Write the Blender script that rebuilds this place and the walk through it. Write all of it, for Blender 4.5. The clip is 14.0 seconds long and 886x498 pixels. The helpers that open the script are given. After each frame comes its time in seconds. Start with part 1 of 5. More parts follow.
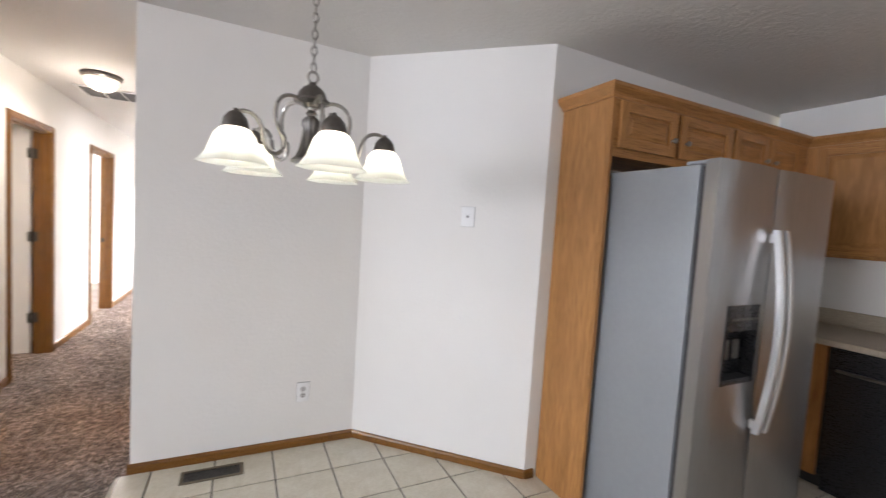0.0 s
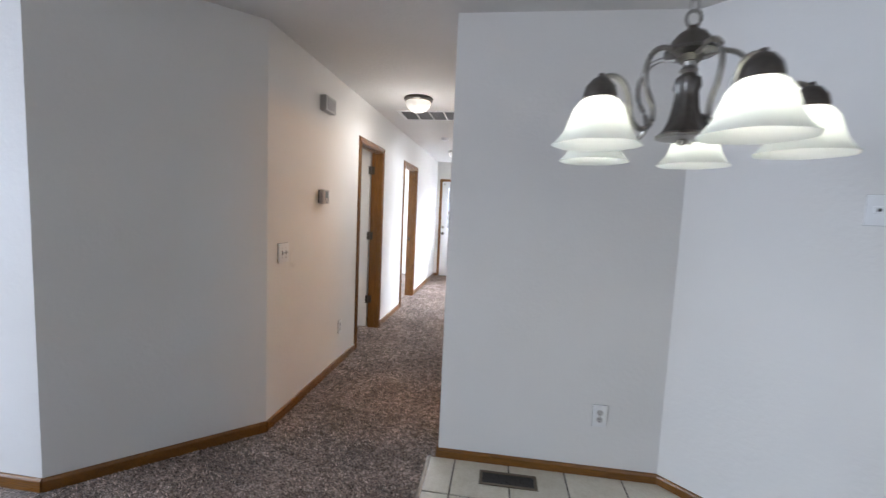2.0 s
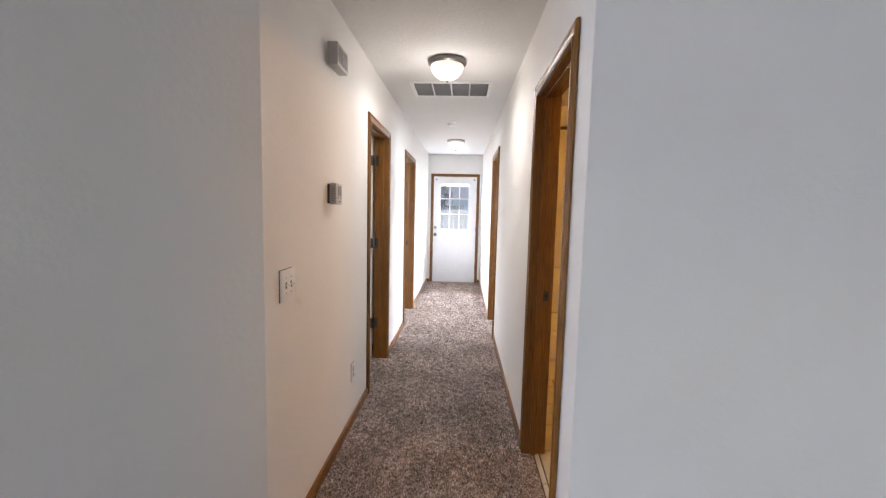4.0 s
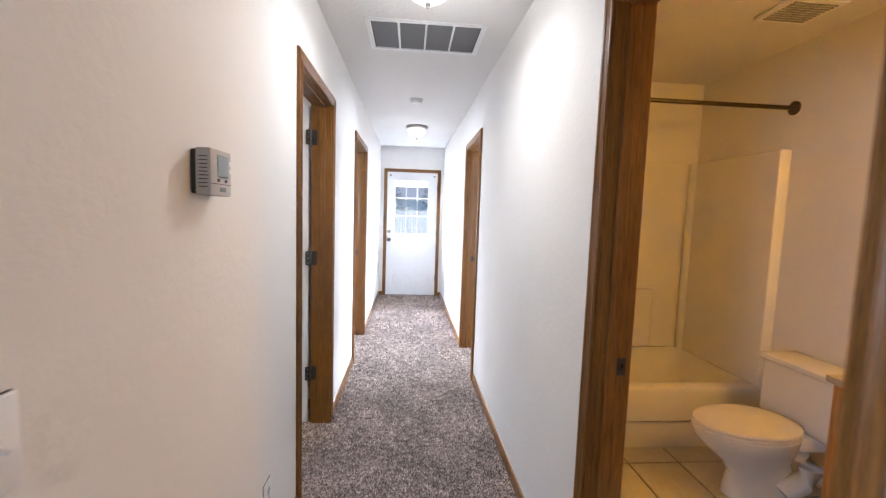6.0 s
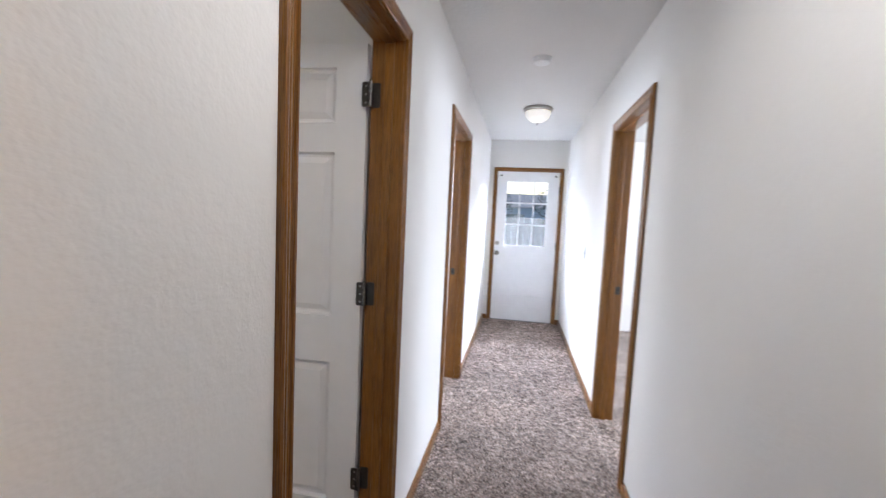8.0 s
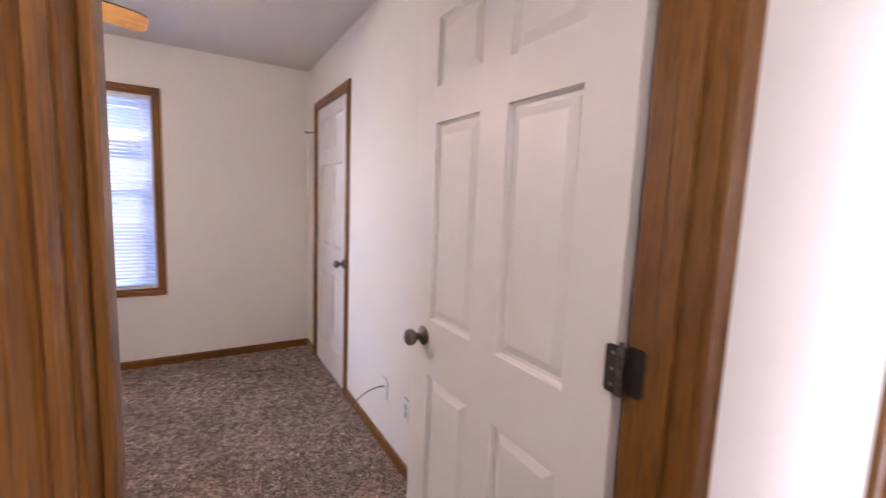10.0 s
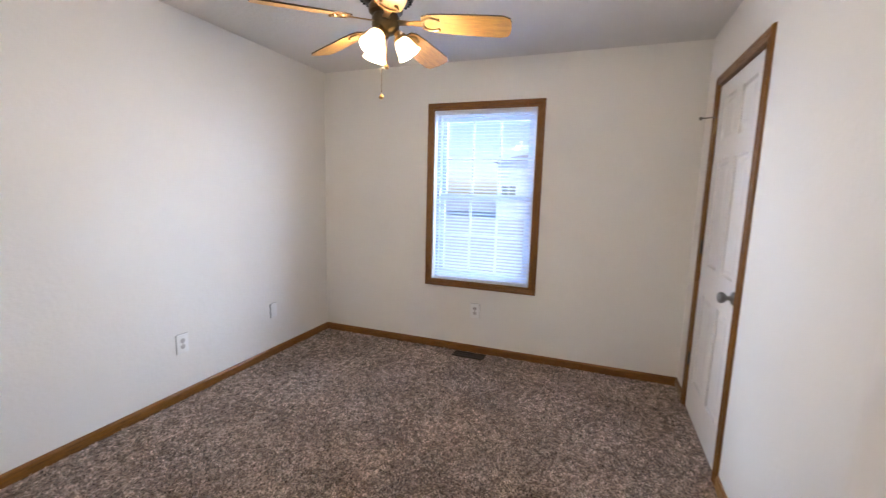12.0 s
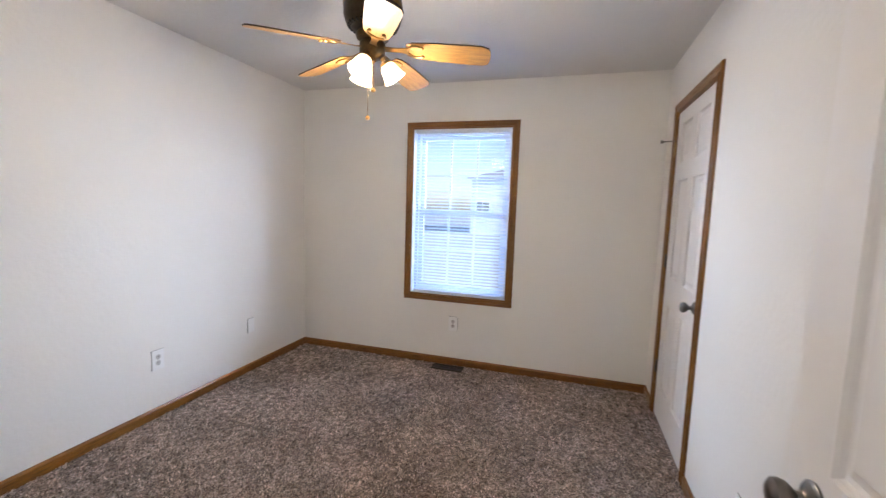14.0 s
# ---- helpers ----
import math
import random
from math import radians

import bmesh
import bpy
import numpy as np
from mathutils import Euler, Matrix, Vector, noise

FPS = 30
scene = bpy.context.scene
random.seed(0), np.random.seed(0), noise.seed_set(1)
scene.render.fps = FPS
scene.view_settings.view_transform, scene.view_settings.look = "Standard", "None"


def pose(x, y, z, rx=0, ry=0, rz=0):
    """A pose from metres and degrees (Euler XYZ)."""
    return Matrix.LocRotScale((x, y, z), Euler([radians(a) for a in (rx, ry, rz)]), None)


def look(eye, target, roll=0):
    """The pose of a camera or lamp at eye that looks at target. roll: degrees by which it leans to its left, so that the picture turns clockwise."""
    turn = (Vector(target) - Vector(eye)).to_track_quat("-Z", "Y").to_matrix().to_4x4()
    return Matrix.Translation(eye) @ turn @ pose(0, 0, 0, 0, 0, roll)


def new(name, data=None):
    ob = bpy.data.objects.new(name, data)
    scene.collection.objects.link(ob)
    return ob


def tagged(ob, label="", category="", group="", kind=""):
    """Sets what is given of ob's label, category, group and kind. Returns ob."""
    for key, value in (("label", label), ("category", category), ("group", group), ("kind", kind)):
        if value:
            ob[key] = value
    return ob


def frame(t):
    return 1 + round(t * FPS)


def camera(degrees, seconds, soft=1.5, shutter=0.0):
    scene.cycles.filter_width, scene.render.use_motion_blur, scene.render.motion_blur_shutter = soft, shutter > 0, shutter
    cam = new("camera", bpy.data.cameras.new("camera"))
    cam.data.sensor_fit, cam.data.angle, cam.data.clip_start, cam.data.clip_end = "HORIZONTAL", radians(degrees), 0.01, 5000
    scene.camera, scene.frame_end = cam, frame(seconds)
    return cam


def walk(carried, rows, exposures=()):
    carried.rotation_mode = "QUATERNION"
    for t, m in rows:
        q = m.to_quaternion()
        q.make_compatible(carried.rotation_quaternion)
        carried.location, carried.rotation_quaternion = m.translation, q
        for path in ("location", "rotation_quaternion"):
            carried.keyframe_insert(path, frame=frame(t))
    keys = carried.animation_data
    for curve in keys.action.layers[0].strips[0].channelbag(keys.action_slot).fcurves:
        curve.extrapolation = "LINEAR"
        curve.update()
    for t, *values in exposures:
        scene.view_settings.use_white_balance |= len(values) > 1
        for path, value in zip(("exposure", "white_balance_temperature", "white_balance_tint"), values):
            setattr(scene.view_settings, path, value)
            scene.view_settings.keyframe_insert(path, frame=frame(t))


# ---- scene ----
cam = camera(93.9, 14.0, soft=1.25, shutter=0.4)
PATH = [
    (0, (-0.011, 0.191, 1.437), (0.862, 1.986, 1.313), 3.6),
    (0.5, (-0.074, 0.217, 1.435), (0.479, 2.133, 1.287), 3.7),
    (1, (-0.127, 0.28, 1.434), (0.102, 2.261, 1.269), 3.5),
    (1.5, (-0.154, 0.407, 1.438), (-0.205, 2.399, 1.259), 3.1),
    (2, (-0.241, 0.544, 1.408), (-0.504, 2.518, 1.225), 2.6),
    (2.2, (-0.311, 0.616, 1.407), (-0.615, 2.585, 1.225), 2.4),
    (4.3, (-0.958, 1.595, 1.406), (-1.003, 3.585, 1.216), 1.5),
    (4.5, (-0.979, 1.711, 1.399), (-0.992, 3.702, 1.212), 1.7),
    (5, (-0.992, 1.985, 1.407), (-0.931, 3.975, 1.224), 1.7),
    (5.5, (-1.064, 2.295, 1.404), (-0.939, 4.284, 1.227), 1.8),
    (6, (-1.102, 2.525, 1.399), (-0.941, 4.511, 1.223), 1.9),
    (6.5, (-1.085, 2.81, 1.407), (-0.917, 4.797, 1.247), 1.8),
    (7, (-1.103, 3.098, 1.406), (-0.997, 5.088, 1.235), 1.7),
    (7.2, (-1.114, 3.212, 1.412), (-1.056, 5.205, 1.245), 1.7),
    (9.3, (-1.199, 4.286, 1.371), (-2.486, 5.802, 1.157), 2.7),
    (9.5, (-1.212, 4.349, 1.38), (-2.612, 5.759, 1.156), 2.1),
    (10, (-1.274, 4.508, 1.376), (-2.976, 5.533, 1.147), 2.3),
    (10.5, (-1.416, 4.607, 1.376), (-3.34, 5.098, 1.137), 2.2),
    (11, (-1.547, 4.661, 1.383), (-3.53, 4.692, 1.126), 2.1),
    (11.5, (-1.671, 4.729, 1.383), (-3.617, 4.348, 1.118), 1.9),
    (12, (-1.737, 4.743, 1.4), (-3.593, 4.053, 1.119), 1.5),
    (12.5, (-1.759, 4.753, 1.401), (-3.537, 3.882, 1.119), 1.1),
    (13, (-1.759, 4.761, 1.402), (-3.524, 3.86, 1.134), 1.0),
    (13.5, (-1.743, 4.755, 1.405), (-3.559, 3.955, 1.159), 1.3),
    (14, (-1.642, 4.733, 1.405), (-3.546, 4.157, 1.199), 1.9),
]
EXPOSURES = [
    (0.0, 0.72, 6900, 16), (0.5, 0.55, 6450, 14), (1.0, 0.55, 6250, 13), (1.5, 0.40, 6150, 13), (2.2, 0.12, 6080, 12), (4.3, 0.42, 6300, 14), (5.0, 0.50, 6100, 14), (5.5, 0.52, 5900, 13),
    (6.5, 0.42, 5750, 12), (7.2, 0.23, 5700, 9), (9.3, -0.38, 6400, 28), (9.9, 0.30, 6600, 33), (10.5, 0.22, 6500, 28), (11.0, 0.26, 6050, 17), (12.5, 0.28, 6450, 17), (14.0, 0.28, 6250, 16),
]
walk(cam, [(t, look(eye, target, roll)) for t, eye, target, roll in PATH], EXPOSURES)

# ---- world, sun and large lights ----
SUN_TRAVEL = Vector((-1.0, -2.1, -1.3)).normalized()
world = bpy.data.worlds.new("sky")
scene.world = world
world.use_nodes = True
wn = world.node_tree.nodes
sky = wn.new("ShaderNodeTexSky")
sky.sky_type = "NISHITA"
sky.sun_disc = False
sky.sun_elevation = math.asin(-SUN_TRAVEL.z)
sky.sun_rotation = math.atan2(-SUN_TRAVEL.x, -SUN_TRAVEL.y)
wn["Background"].inputs["Strength"].default_value = 0.14
world.node_tree.links.new(sky.outputs[0], wn["Background"].inputs["Color"])


def lamp(name, kind, m, energy, color, **size):
    data = bpy.data.lights.new(name, kind)
    data.energy, data.color = energy, color
    if kind == "AREA":
        data.shape, data.size, data.size_y = "RECTANGLE", size["w"], size["h"]
    elif kind == "POINT":
        data.shadow_soft_size = size["r"]
    elif kind == "SUN":
        data.angle = radians(0.8)
    ob = new(name, data)
    ob.matrix_world = m
    return ob


DAY = (0.80, 0.87, 1.0)
WARM = (1.0, 0.78, 0.52)
lamp("sun", "SUN", look((0, 20, 15), Vector((0, 20, 15)) + SUN_TRAVEL), 5.0, (1.0, 0.93, 0.82))
# area lamps for skylight that enters through the place's openings, seen and unseen
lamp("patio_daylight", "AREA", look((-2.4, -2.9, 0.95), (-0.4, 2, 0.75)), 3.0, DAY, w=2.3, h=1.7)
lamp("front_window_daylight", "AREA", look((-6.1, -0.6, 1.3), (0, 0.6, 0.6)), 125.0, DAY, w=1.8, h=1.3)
# fill light added to lift the dim kitchen; no window is known there
lamp("kitchen_fill", "AREA", look((2.2, -2.9, 1.5), (2.4, 2, 1.5)), 10.0, DAY, w=1.3, h=1.0)
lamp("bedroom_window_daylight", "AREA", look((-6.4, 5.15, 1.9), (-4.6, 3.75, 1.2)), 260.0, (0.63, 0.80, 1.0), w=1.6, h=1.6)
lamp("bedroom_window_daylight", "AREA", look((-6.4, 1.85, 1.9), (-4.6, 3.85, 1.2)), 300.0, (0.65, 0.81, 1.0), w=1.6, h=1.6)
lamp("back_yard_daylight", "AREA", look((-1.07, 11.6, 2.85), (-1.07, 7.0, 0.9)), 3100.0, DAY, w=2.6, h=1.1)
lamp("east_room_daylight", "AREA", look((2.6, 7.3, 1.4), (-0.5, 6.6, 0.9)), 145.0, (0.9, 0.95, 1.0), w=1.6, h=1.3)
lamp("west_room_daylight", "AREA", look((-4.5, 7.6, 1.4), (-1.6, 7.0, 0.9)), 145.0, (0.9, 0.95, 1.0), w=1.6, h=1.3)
lamp("bathroom_lamp", "AREA", look((1.09, 3.50, 1.98), (-0.05, 4.55, 1.0)), 20.0, (1.0, 0.46, 0.06), w=0.55, h=0.14)

# ---- materials ----


class Mat:
    """A node material on one Principled shader, with small helpers."""

    def __init__(self, name, color=(0.8, 0.8, 0.8), rough=0.5, metal=0.0):
        self.m = bpy.data.materials.new(name)
        self.m.use_nodes = True
        self.n, self.l = self.m.node_tree.nodes, self.m.node_tree.links
        self.b = self.n["Principled BSDF"]
        self.set("Base Color", (*color, 1)), self.set("Roughness", rough), self.set("Metallic", metal)

    def set(self, key, value):
        self.b.inputs[key].default_value = value
        return self

    def coords(self, scale=(1, 1, 1)):
        tc, mp = self.n.new("ShaderNodeTexCoord"), self.n.new("ShaderNodeMapping")
        mp.inputs["Scale"].default_value = scale
        self.l.new(tc.outputs["Object"], mp.inputs["Vector"])
        return mp.outputs["Vector"]

    def noise(self, scale, detail=3.0, rough=0.5, stretch=(1, 1, 1), distort=0.0):
        t = self.n.new("ShaderNodeTexNoise")
        t.inputs["Scale"].default_value, t.inputs["Detail"].default_value = scale, detail
        t.inputs["Roughness"].default_value, t.inputs["Distortion"].default_value = rough, distort
        self.l.new(self.coords(stretch), t.inputs["Vector"])
        return t.outputs["Fac"]

    def ramp(self, fac, *stops):
        r = self.n.new("ShaderNodeValToRGB")
        while len(r.color_ramp.elements) < len(stops):
            r.color_ramp.elements.new(0.5)
        for e, (p, c) in zip(r.color_ramp.elements, stops):
            e.position, e.color = p, (*c, 1) if len(c) == 3 else c
        self.l.new(fac, r.inputs["Fac"])
        return r.outputs["Color"]

    def mix(self, a, b, fac, mode="MIX"):
        m = self.n.new("ShaderNodeMix")
        m.data_type, m.blend_type = "RGBA", mode
        for key, v in ((0, fac), (6, a), (7, b)):
            if isinstance(v, (int, float)):
                m.inputs[key].default_value = v
            elif isinstance(v, tuple):
                m.inputs[key].default_value = (*v, 1)
            else:
                self.l.new(v, m.inputs[key])
        return m.outputs[2]

    def color(self, out):
        self.l.new(out, self.b.inputs["Base Color"])
        return self

    def rough(self, fac, lo, hi):
        r = self.n.new("ShaderNodeMapRange")
        r.inputs["To Min"].default_value, r.inputs["To Max"].default_value = lo, hi
        self.l.new(fac, r.inputs["Value"])
        self.l.new(r.outputs[0], self.b.inputs["Roughness"])
        return self

    def bump(self, fac, strength, distance):
        b = self.n.new("ShaderNodeBump")
        b.inputs["Strength"].default_value, b.inputs["Distance"].default_value = strength, distance
        self.l.new(fac, b.inputs["Height"])
        last = self.b.inputs["Normal"]
        if last.is_linked:
            self.l.new(last.links[0].from_socket, b.inputs["Normal"])
        self.l.new(b.outputs[0], last)
        return self

    def random(self):
        return self.n.new("ShaderNodeObjectInfo").outputs["Random"]


def wall_mat(name, a, b, peel=1.0, smudge=None):
    m = Mat(name, a, 0.72)
    c = m.ramp(m.noise(1.3, 4), (0.3, a), (0.7, b))
    if smudge:
        # worn hand marks beside the light switch
        d = m.n.new("ShaderNodeVectorMath")
        d.operation = "DISTANCE"
        k = (1.0, 1.0, 0.45)
        d.inputs[1].default_value = tuple(s * f for s, f in zip(smudge, k))
        m.l.new(m.coords(k), d.inputs[0])
        near = m.ramp(d.outputs["Value"], (0.01, (1, 1, 1)), (0.06, (0, 0, 0)))
        spots = m.mix(near, m.ramp(m.noise(26, 3), (0.45, (0, 0, 0)), (0.62, (1, 1, 1))), 1.0, "MULTIPLY")
        c = m.mix(c, (0.40, 0.37, 0.34), m.mix((0, 0, 0), spots, 0.22))
    m.color(c)
    m.bump(m.noise(160, 2, 0.6), 0.30 * peel, 0.0015).bump(m.noise(44, 2), 0.42 * peel, 0.003).bump(m.noise(3, 2), 0.12, 0.01)
    m.rough(m.noise(9), 0.62, 0.8)
    return m.m


WALL = wall_mat("wall_paint", (0.80, 0.785, 0.755), (0.77, 0.75, 0.715))
WALL_SWITCH = wall_mat("wall_paint_with_hand_marks", (0.80, 0.785, 0.755), (0.77, 0.75, 0.715), smudge=(-1.6, 3.135, 1.02))
CREAM = wall_mat("bedroom_wall_paint", (0.80, 0.785, 0.75), (0.77, 0.75, 0.71))
CEIL = wall_mat("ceiling_texture", (0.70, 0.685, 0.66), (0.66, 0.645, 0.62), 2.2)


def oak_mat(name, axis, light, dark, rough=0.25):
    """Oak with its grain along one axis."""
    st = [44.0, 44.0, 44.0]
    st["xyz".index(axis)] = 1.3
    m = Mat(name, light, rough).set("Specular IOR Level", 0.45)
    fine = m.noise(7.0, 6, 0.65, tuple(st), 0.4)
    st2 = [5.0, 5.0, 5.0]
    st2["xyz".index(axis)] = 0.5
    broad = m.noise(2.2, 3, 0.5, tuple(st2), 1.5)
    c1 = m.ramp(fine, (0.32, dark), (0.50, light), (0.72, tuple(min(1, v * 1.18) for v in light)))
    c2 = m.ramp(broad, (0.3, (0.72, 0.66, 0.60)), (0.65, (1, 1, 1)))
    st3 = [150.0, 150.0, 150.0]
    st3["xyz".index(axis)] = 2.4
    pores = m.ramp(m.noise(3.2, 2, 0.5, tuple(st3)), (0.36, (0.50, 0.44, 0.38)), (0.46, (1, 1, 1)))
    m.color(m.mix(m.mix(c1, c2, 0.8, "MULTIPLY"), pores, 0.8, "MULTIPLY"))
    m.bump(fine, 0.25, 0.001)
    m.rough(fine, rough + 0.14, rough - 0.06)
    return m.m


TRIM = {a: oak_mat("oak_trim_" + a, a, (0.245, 0.106, 0.020), (0.092, 0.033, 0.0055)) for a in "xyz"}
CAB = {a: oak_mat("oak_cabinet_" + a, a, (0.47, 0.225, 0.075), (0.24, 0.095, 0.025), 0.33) for a in "xyz"}


def carpet_mat():
    m = Mat("taupe_frieze_carpet", (0.3, 0.24, 0.2), 0.95)
    m.set("Sheen Weight", 0.2)
    tuft = m.noise(92, 2, 0.6, (1, 1, 1), 0.8)
    clump = m.noise(40, 3, 0.6, (1, 1, 1), 0.8)
    patch = m.noise(3.4, 4, 0.6)
    # colour carries the shade in the gaps between tufts and clumps
    base = m.ramp(tuft, (0.36, (0.065, 0.046, 0.037)), (0.50, (0.31, 0.234, 0.195)), (0.64, (0.70, 0.575, 0.50)))
    c = m.mix(base, m.ramp(clump, (0.36, (0.55, 0.53, 0.51)), (0.60, (1.0, 1.0, 1.0))), 0.9, "MULTIPLY")
    c = m.mix(c, m.ramp(patch, (0.42, (0.66, 0.645, 0.63)), (0.58, (1.12, 1.11, 1.10))), 1.0, "MULTIPLY")
    m.color(c)
    m.bump(clump, 0.7, 0.02).bump(tuft, 0.8, 0.008)
    return m.m


CARPET = carpet_mat()


def pile_mat():
    m = Mat("taupe_frieze_yarn", (0.3, 0.24, 0.2), 0.9)
    g = m.n.new("ShaderNodeNewGeometry").outputs["Random Per Island"]
    c = m.ramp(g, (0.0, (0.05, 0.034, 0.027)), (0.30, (0.28, 0.207, 0.170)), (0.65, (0.66, 0.52, 0.44)), (1.0, (0.88, 0.76, 0.68)))
    patch = m.noise(3.0, 4, 0.6)
    # darkens whole clumps of yarn, as painted shade between them
    c = m.mix(c, m.ramp(m.noise(24, 3, 0.6), (0.41, (0.36, 0.34, 0.32)), (0.55, (1.14, 1.14, 1.14))), 1.0, "MULTIPLY")
    m.color(m.mix(c, m.ramp(patch, (0.42, (0.78, 0.76, 0.74)), (0.58, (1.14, 1.13, 1.12))), 1.0, "MULTIPLY"))
    m.set("Sheen Weight", 0.2)
    return m.m


PILE = pile_mat()


def tile_mat():
    m = Mat("cream_ceramic_tile", (0.62, 0.58, 0.48), 0.3)
    c = m.ramp(m.noise(9, 4, 0.6), (0.3, (0.60, 0.555, 0.45)), (0.7, (0.70, 0.665, 0.57)))
    c = m.mix(c, m.ramp(m.random(), (0.0, (0.93, 0.93, 0.92)), (1.0, (1, 1, 1))), 1.0, "MULTIPLY")
    m.color(m.mix(c, m.ramp(m.noise(140, 2), (0.42, (0.86, 0.84, 0.80)), (0.55, (1, 1, 1))), 0.6, "MULTIPLY"))
    m.rough(m.noise(22), 0.22, 0.42).bump(m.noise(60, 2), 0.08, 0.002)
    return m.m


TILE = tile_mat()


def plain(name, color, rough=0.5, metal=0.0, var=0.06, scale=30, bump=0.05):
    m = Mat(name, color, rough, metal)
    lo = tuple(max(0, c * (1 - var)) for c in color)
    m.color(m.ramp(m.noise(scale, 3), (0.3, lo), (0.7, color)))
    m.rough(m.noise(scale * 2.3), max(0.02, rough - 0.06), min(1, rough + 0.06))
    if bump:
        m.bump(m.noise(scale * 6, 2), bump, 0.001)
    return m.m


GROUT = plain("grey_grout", (0.10, 0.088, 0.075), 0.9, bump=0.3)
DOORWHITE = plain("white_door_paint", (0.80, 0.785, 0.765), 0.42, var=0.03, scale=14, bump=0.06)
STEELDOOR = plain("white_steel_door_paint", (0.80, 0.81, 0.82), 0.4, var=0.03, scale=14)
NICKEL = plain("satin_nickel", (0.42, 0.40, 0.37), 0.30, 1.0, 0.15, 60)
DARKNICKEL = plain("dark_satin_nickel", (0.20, 0.185, 0.17), 0.34, 1.0, 0.2, 60)
HINGE = plain("dull_steel_hinge", (0.09, 0.082, 0.075), 0.45, 0.9, 0.2, 80)
BRASS = plain("antique_brass", (0.35, 0.22, 0.09), 0.32, 1.0, 0.2, 60)
BRONZE = plain("dark_bronze", (0.075, 0.058, 0.038), 0.36, 0.85, 0.3, 50)
FANBRONZE = plain("antique_bronze_fitter", (0.15, 0.105, 0.05), 0.34, 0.9, 0.3, 50)
BLACK = plain("black_plastic", (0.012, 0.012, 0.013), 0.28, 0, 0.2, 50)
DARKMETAL = plain("dark_metal_vent", (0.055, 0.045, 0.034), 0.5, 0.6, 0.25, 60)
VENTFRAME = plain("bronze_vent_frame", (0.19, 0.155, 0.11), 0.45, 0.6, 0.2, 60)
DARKGREY = plain("dark_filter_mesh", (0.06, 0.06, 0.06), 0.9, 0, 0.3, 200, 0.4)
WHITEMETAL = plain("white_enamel_metal", (0.78, 0.78, 0.77), 0.4, 0, 0.04, 30)
LOUVRE = plain("shade_grey_enamel", (0.24, 0.24, 0.25), 0.5, 0, 0.05, 30)
PLATE = plain("white_switch_plastic", (0.82, 0.82, 0.81), 0.35, 0, 0.03, 30)
# greyer than the cover: the recess's shade is in the socket colour
SOCKET_SHADED = plain("shaded_socket_face", (0.52, 0.50, 0.48), 0.4, 0, 0.03, 30)
# for dark slots and holes, and for the shadow outline of wall plates
SLOT_SHADE = plain("dark_slot_and_rim_shade", (0.05, 0.045, 0.04), 0.6)
GREYPLASTIC = plain("grey_beige_plastic", (0.47, 0.45, 0.43), 0.45, 0, 0.05, 30)
SCREEN = plain("grey_lcd", (0.22, 0.26, 0.27), 0.15, 0, 0.05, 20, 0)
PORCELAIN = plain("white_porcelain", (0.80, 0.79, 0.76), 0.10, 0, 0.02, 8, 0)
FIBREGLASS = plain("white_fibreglass", (0.78, 0.765, 0.72), 0.22, 0, 0.03, 6, 0.02)
# white vinyl with the blue cast of daylight put into its colour
SKY_VINYL = plain("white_vinyl_sky_tint", (0.70, 0.76, 0.84), 0.4, 0, 0.03, 20)
LAMINATE = plain("tan_laminate", (0.46, 0.39, 0.30), 0.35, 0, 0.25, 120)
FRIDGESIDE = plain("grey_painted_steel", (0.30, 0.315, 0.33), 0.45, 0.25, 0.04, 40, 0.12)
GASKET = plain("dark_grey_gasket", (0.05, 0.05, 0.055), 0.6)
CABLE = plain("grey_coax_cable", (0.11, 0.105, 0.10), 0.5)
FENCE = plain("weathered_fence_board", (0.22, 0.22, 0.225), 0.85, 0, 0.4, 9, 0.4)
SIDING = plain("blue_grey_siding", (0.60, 0.69, 0.80), 0.7, 0, 0.08, 5, 0.1)
SHINGLE = plain("grey_shingle", (0.40, 0.43, 0.48), 0.9, 0, 0.35, 12, 0.4)
# pale ground colour that holds the daylight's blue cast
PALE_GROUND = plain("pale_ground_sky_tint", (0.44, 0.49, 0.56), 0.85, 0, 0.15, 6, 0.3)
GRASS = plain("dry_lawn", (0.34, 0.35, 0.25), 0.95, 0, 0.4, 3, 0.5)
BARK = plain("brown_bark", (0.10, 0.07, 0.05), 0.9, 0, 0.4, 14, 0.5)


def steel_mat():
    m = Mat("brushed_stainless_steel", (0.50, 0.50, 0.50), 0.3, 0.9)
    g = m.noise(9, 4, 0.6, (90, 90, 0.6))
    m.color(m.ramp(g, (0.3, (0.31, 0.31, 0.312)), (0.7, (0.43, 0.43, 0.425))))
    m.rough(g, 0.24, 0.36).bump(g, 0.06, 0.0005)
    return m.m


STEEL = steel_mat()
HANDLE = plain("satin_steel_handle", (0.66, 0.65, 0.64), 0.38, 0.8, 0.05, 40)


def blade_mat():
    m = Mat("golden_oak_fan_blade", (0.5, 0.27, 0.07), 0.4)
    g = m.noise(6, 5, 0.6, (2, 26, 26), 0.5)
    m.color(m.ramp(g, (0.3, (0.30, 0.135, 0.03)), (0.65, (0.54, 0.29, 0.07))))
    return m.m


BLADE = blade_mat()
BLADE_EDGE = plain("dark_walnut_blade_edge", (0.055, 0.030, 0.014), 0.45, 0, 0.3, 30)


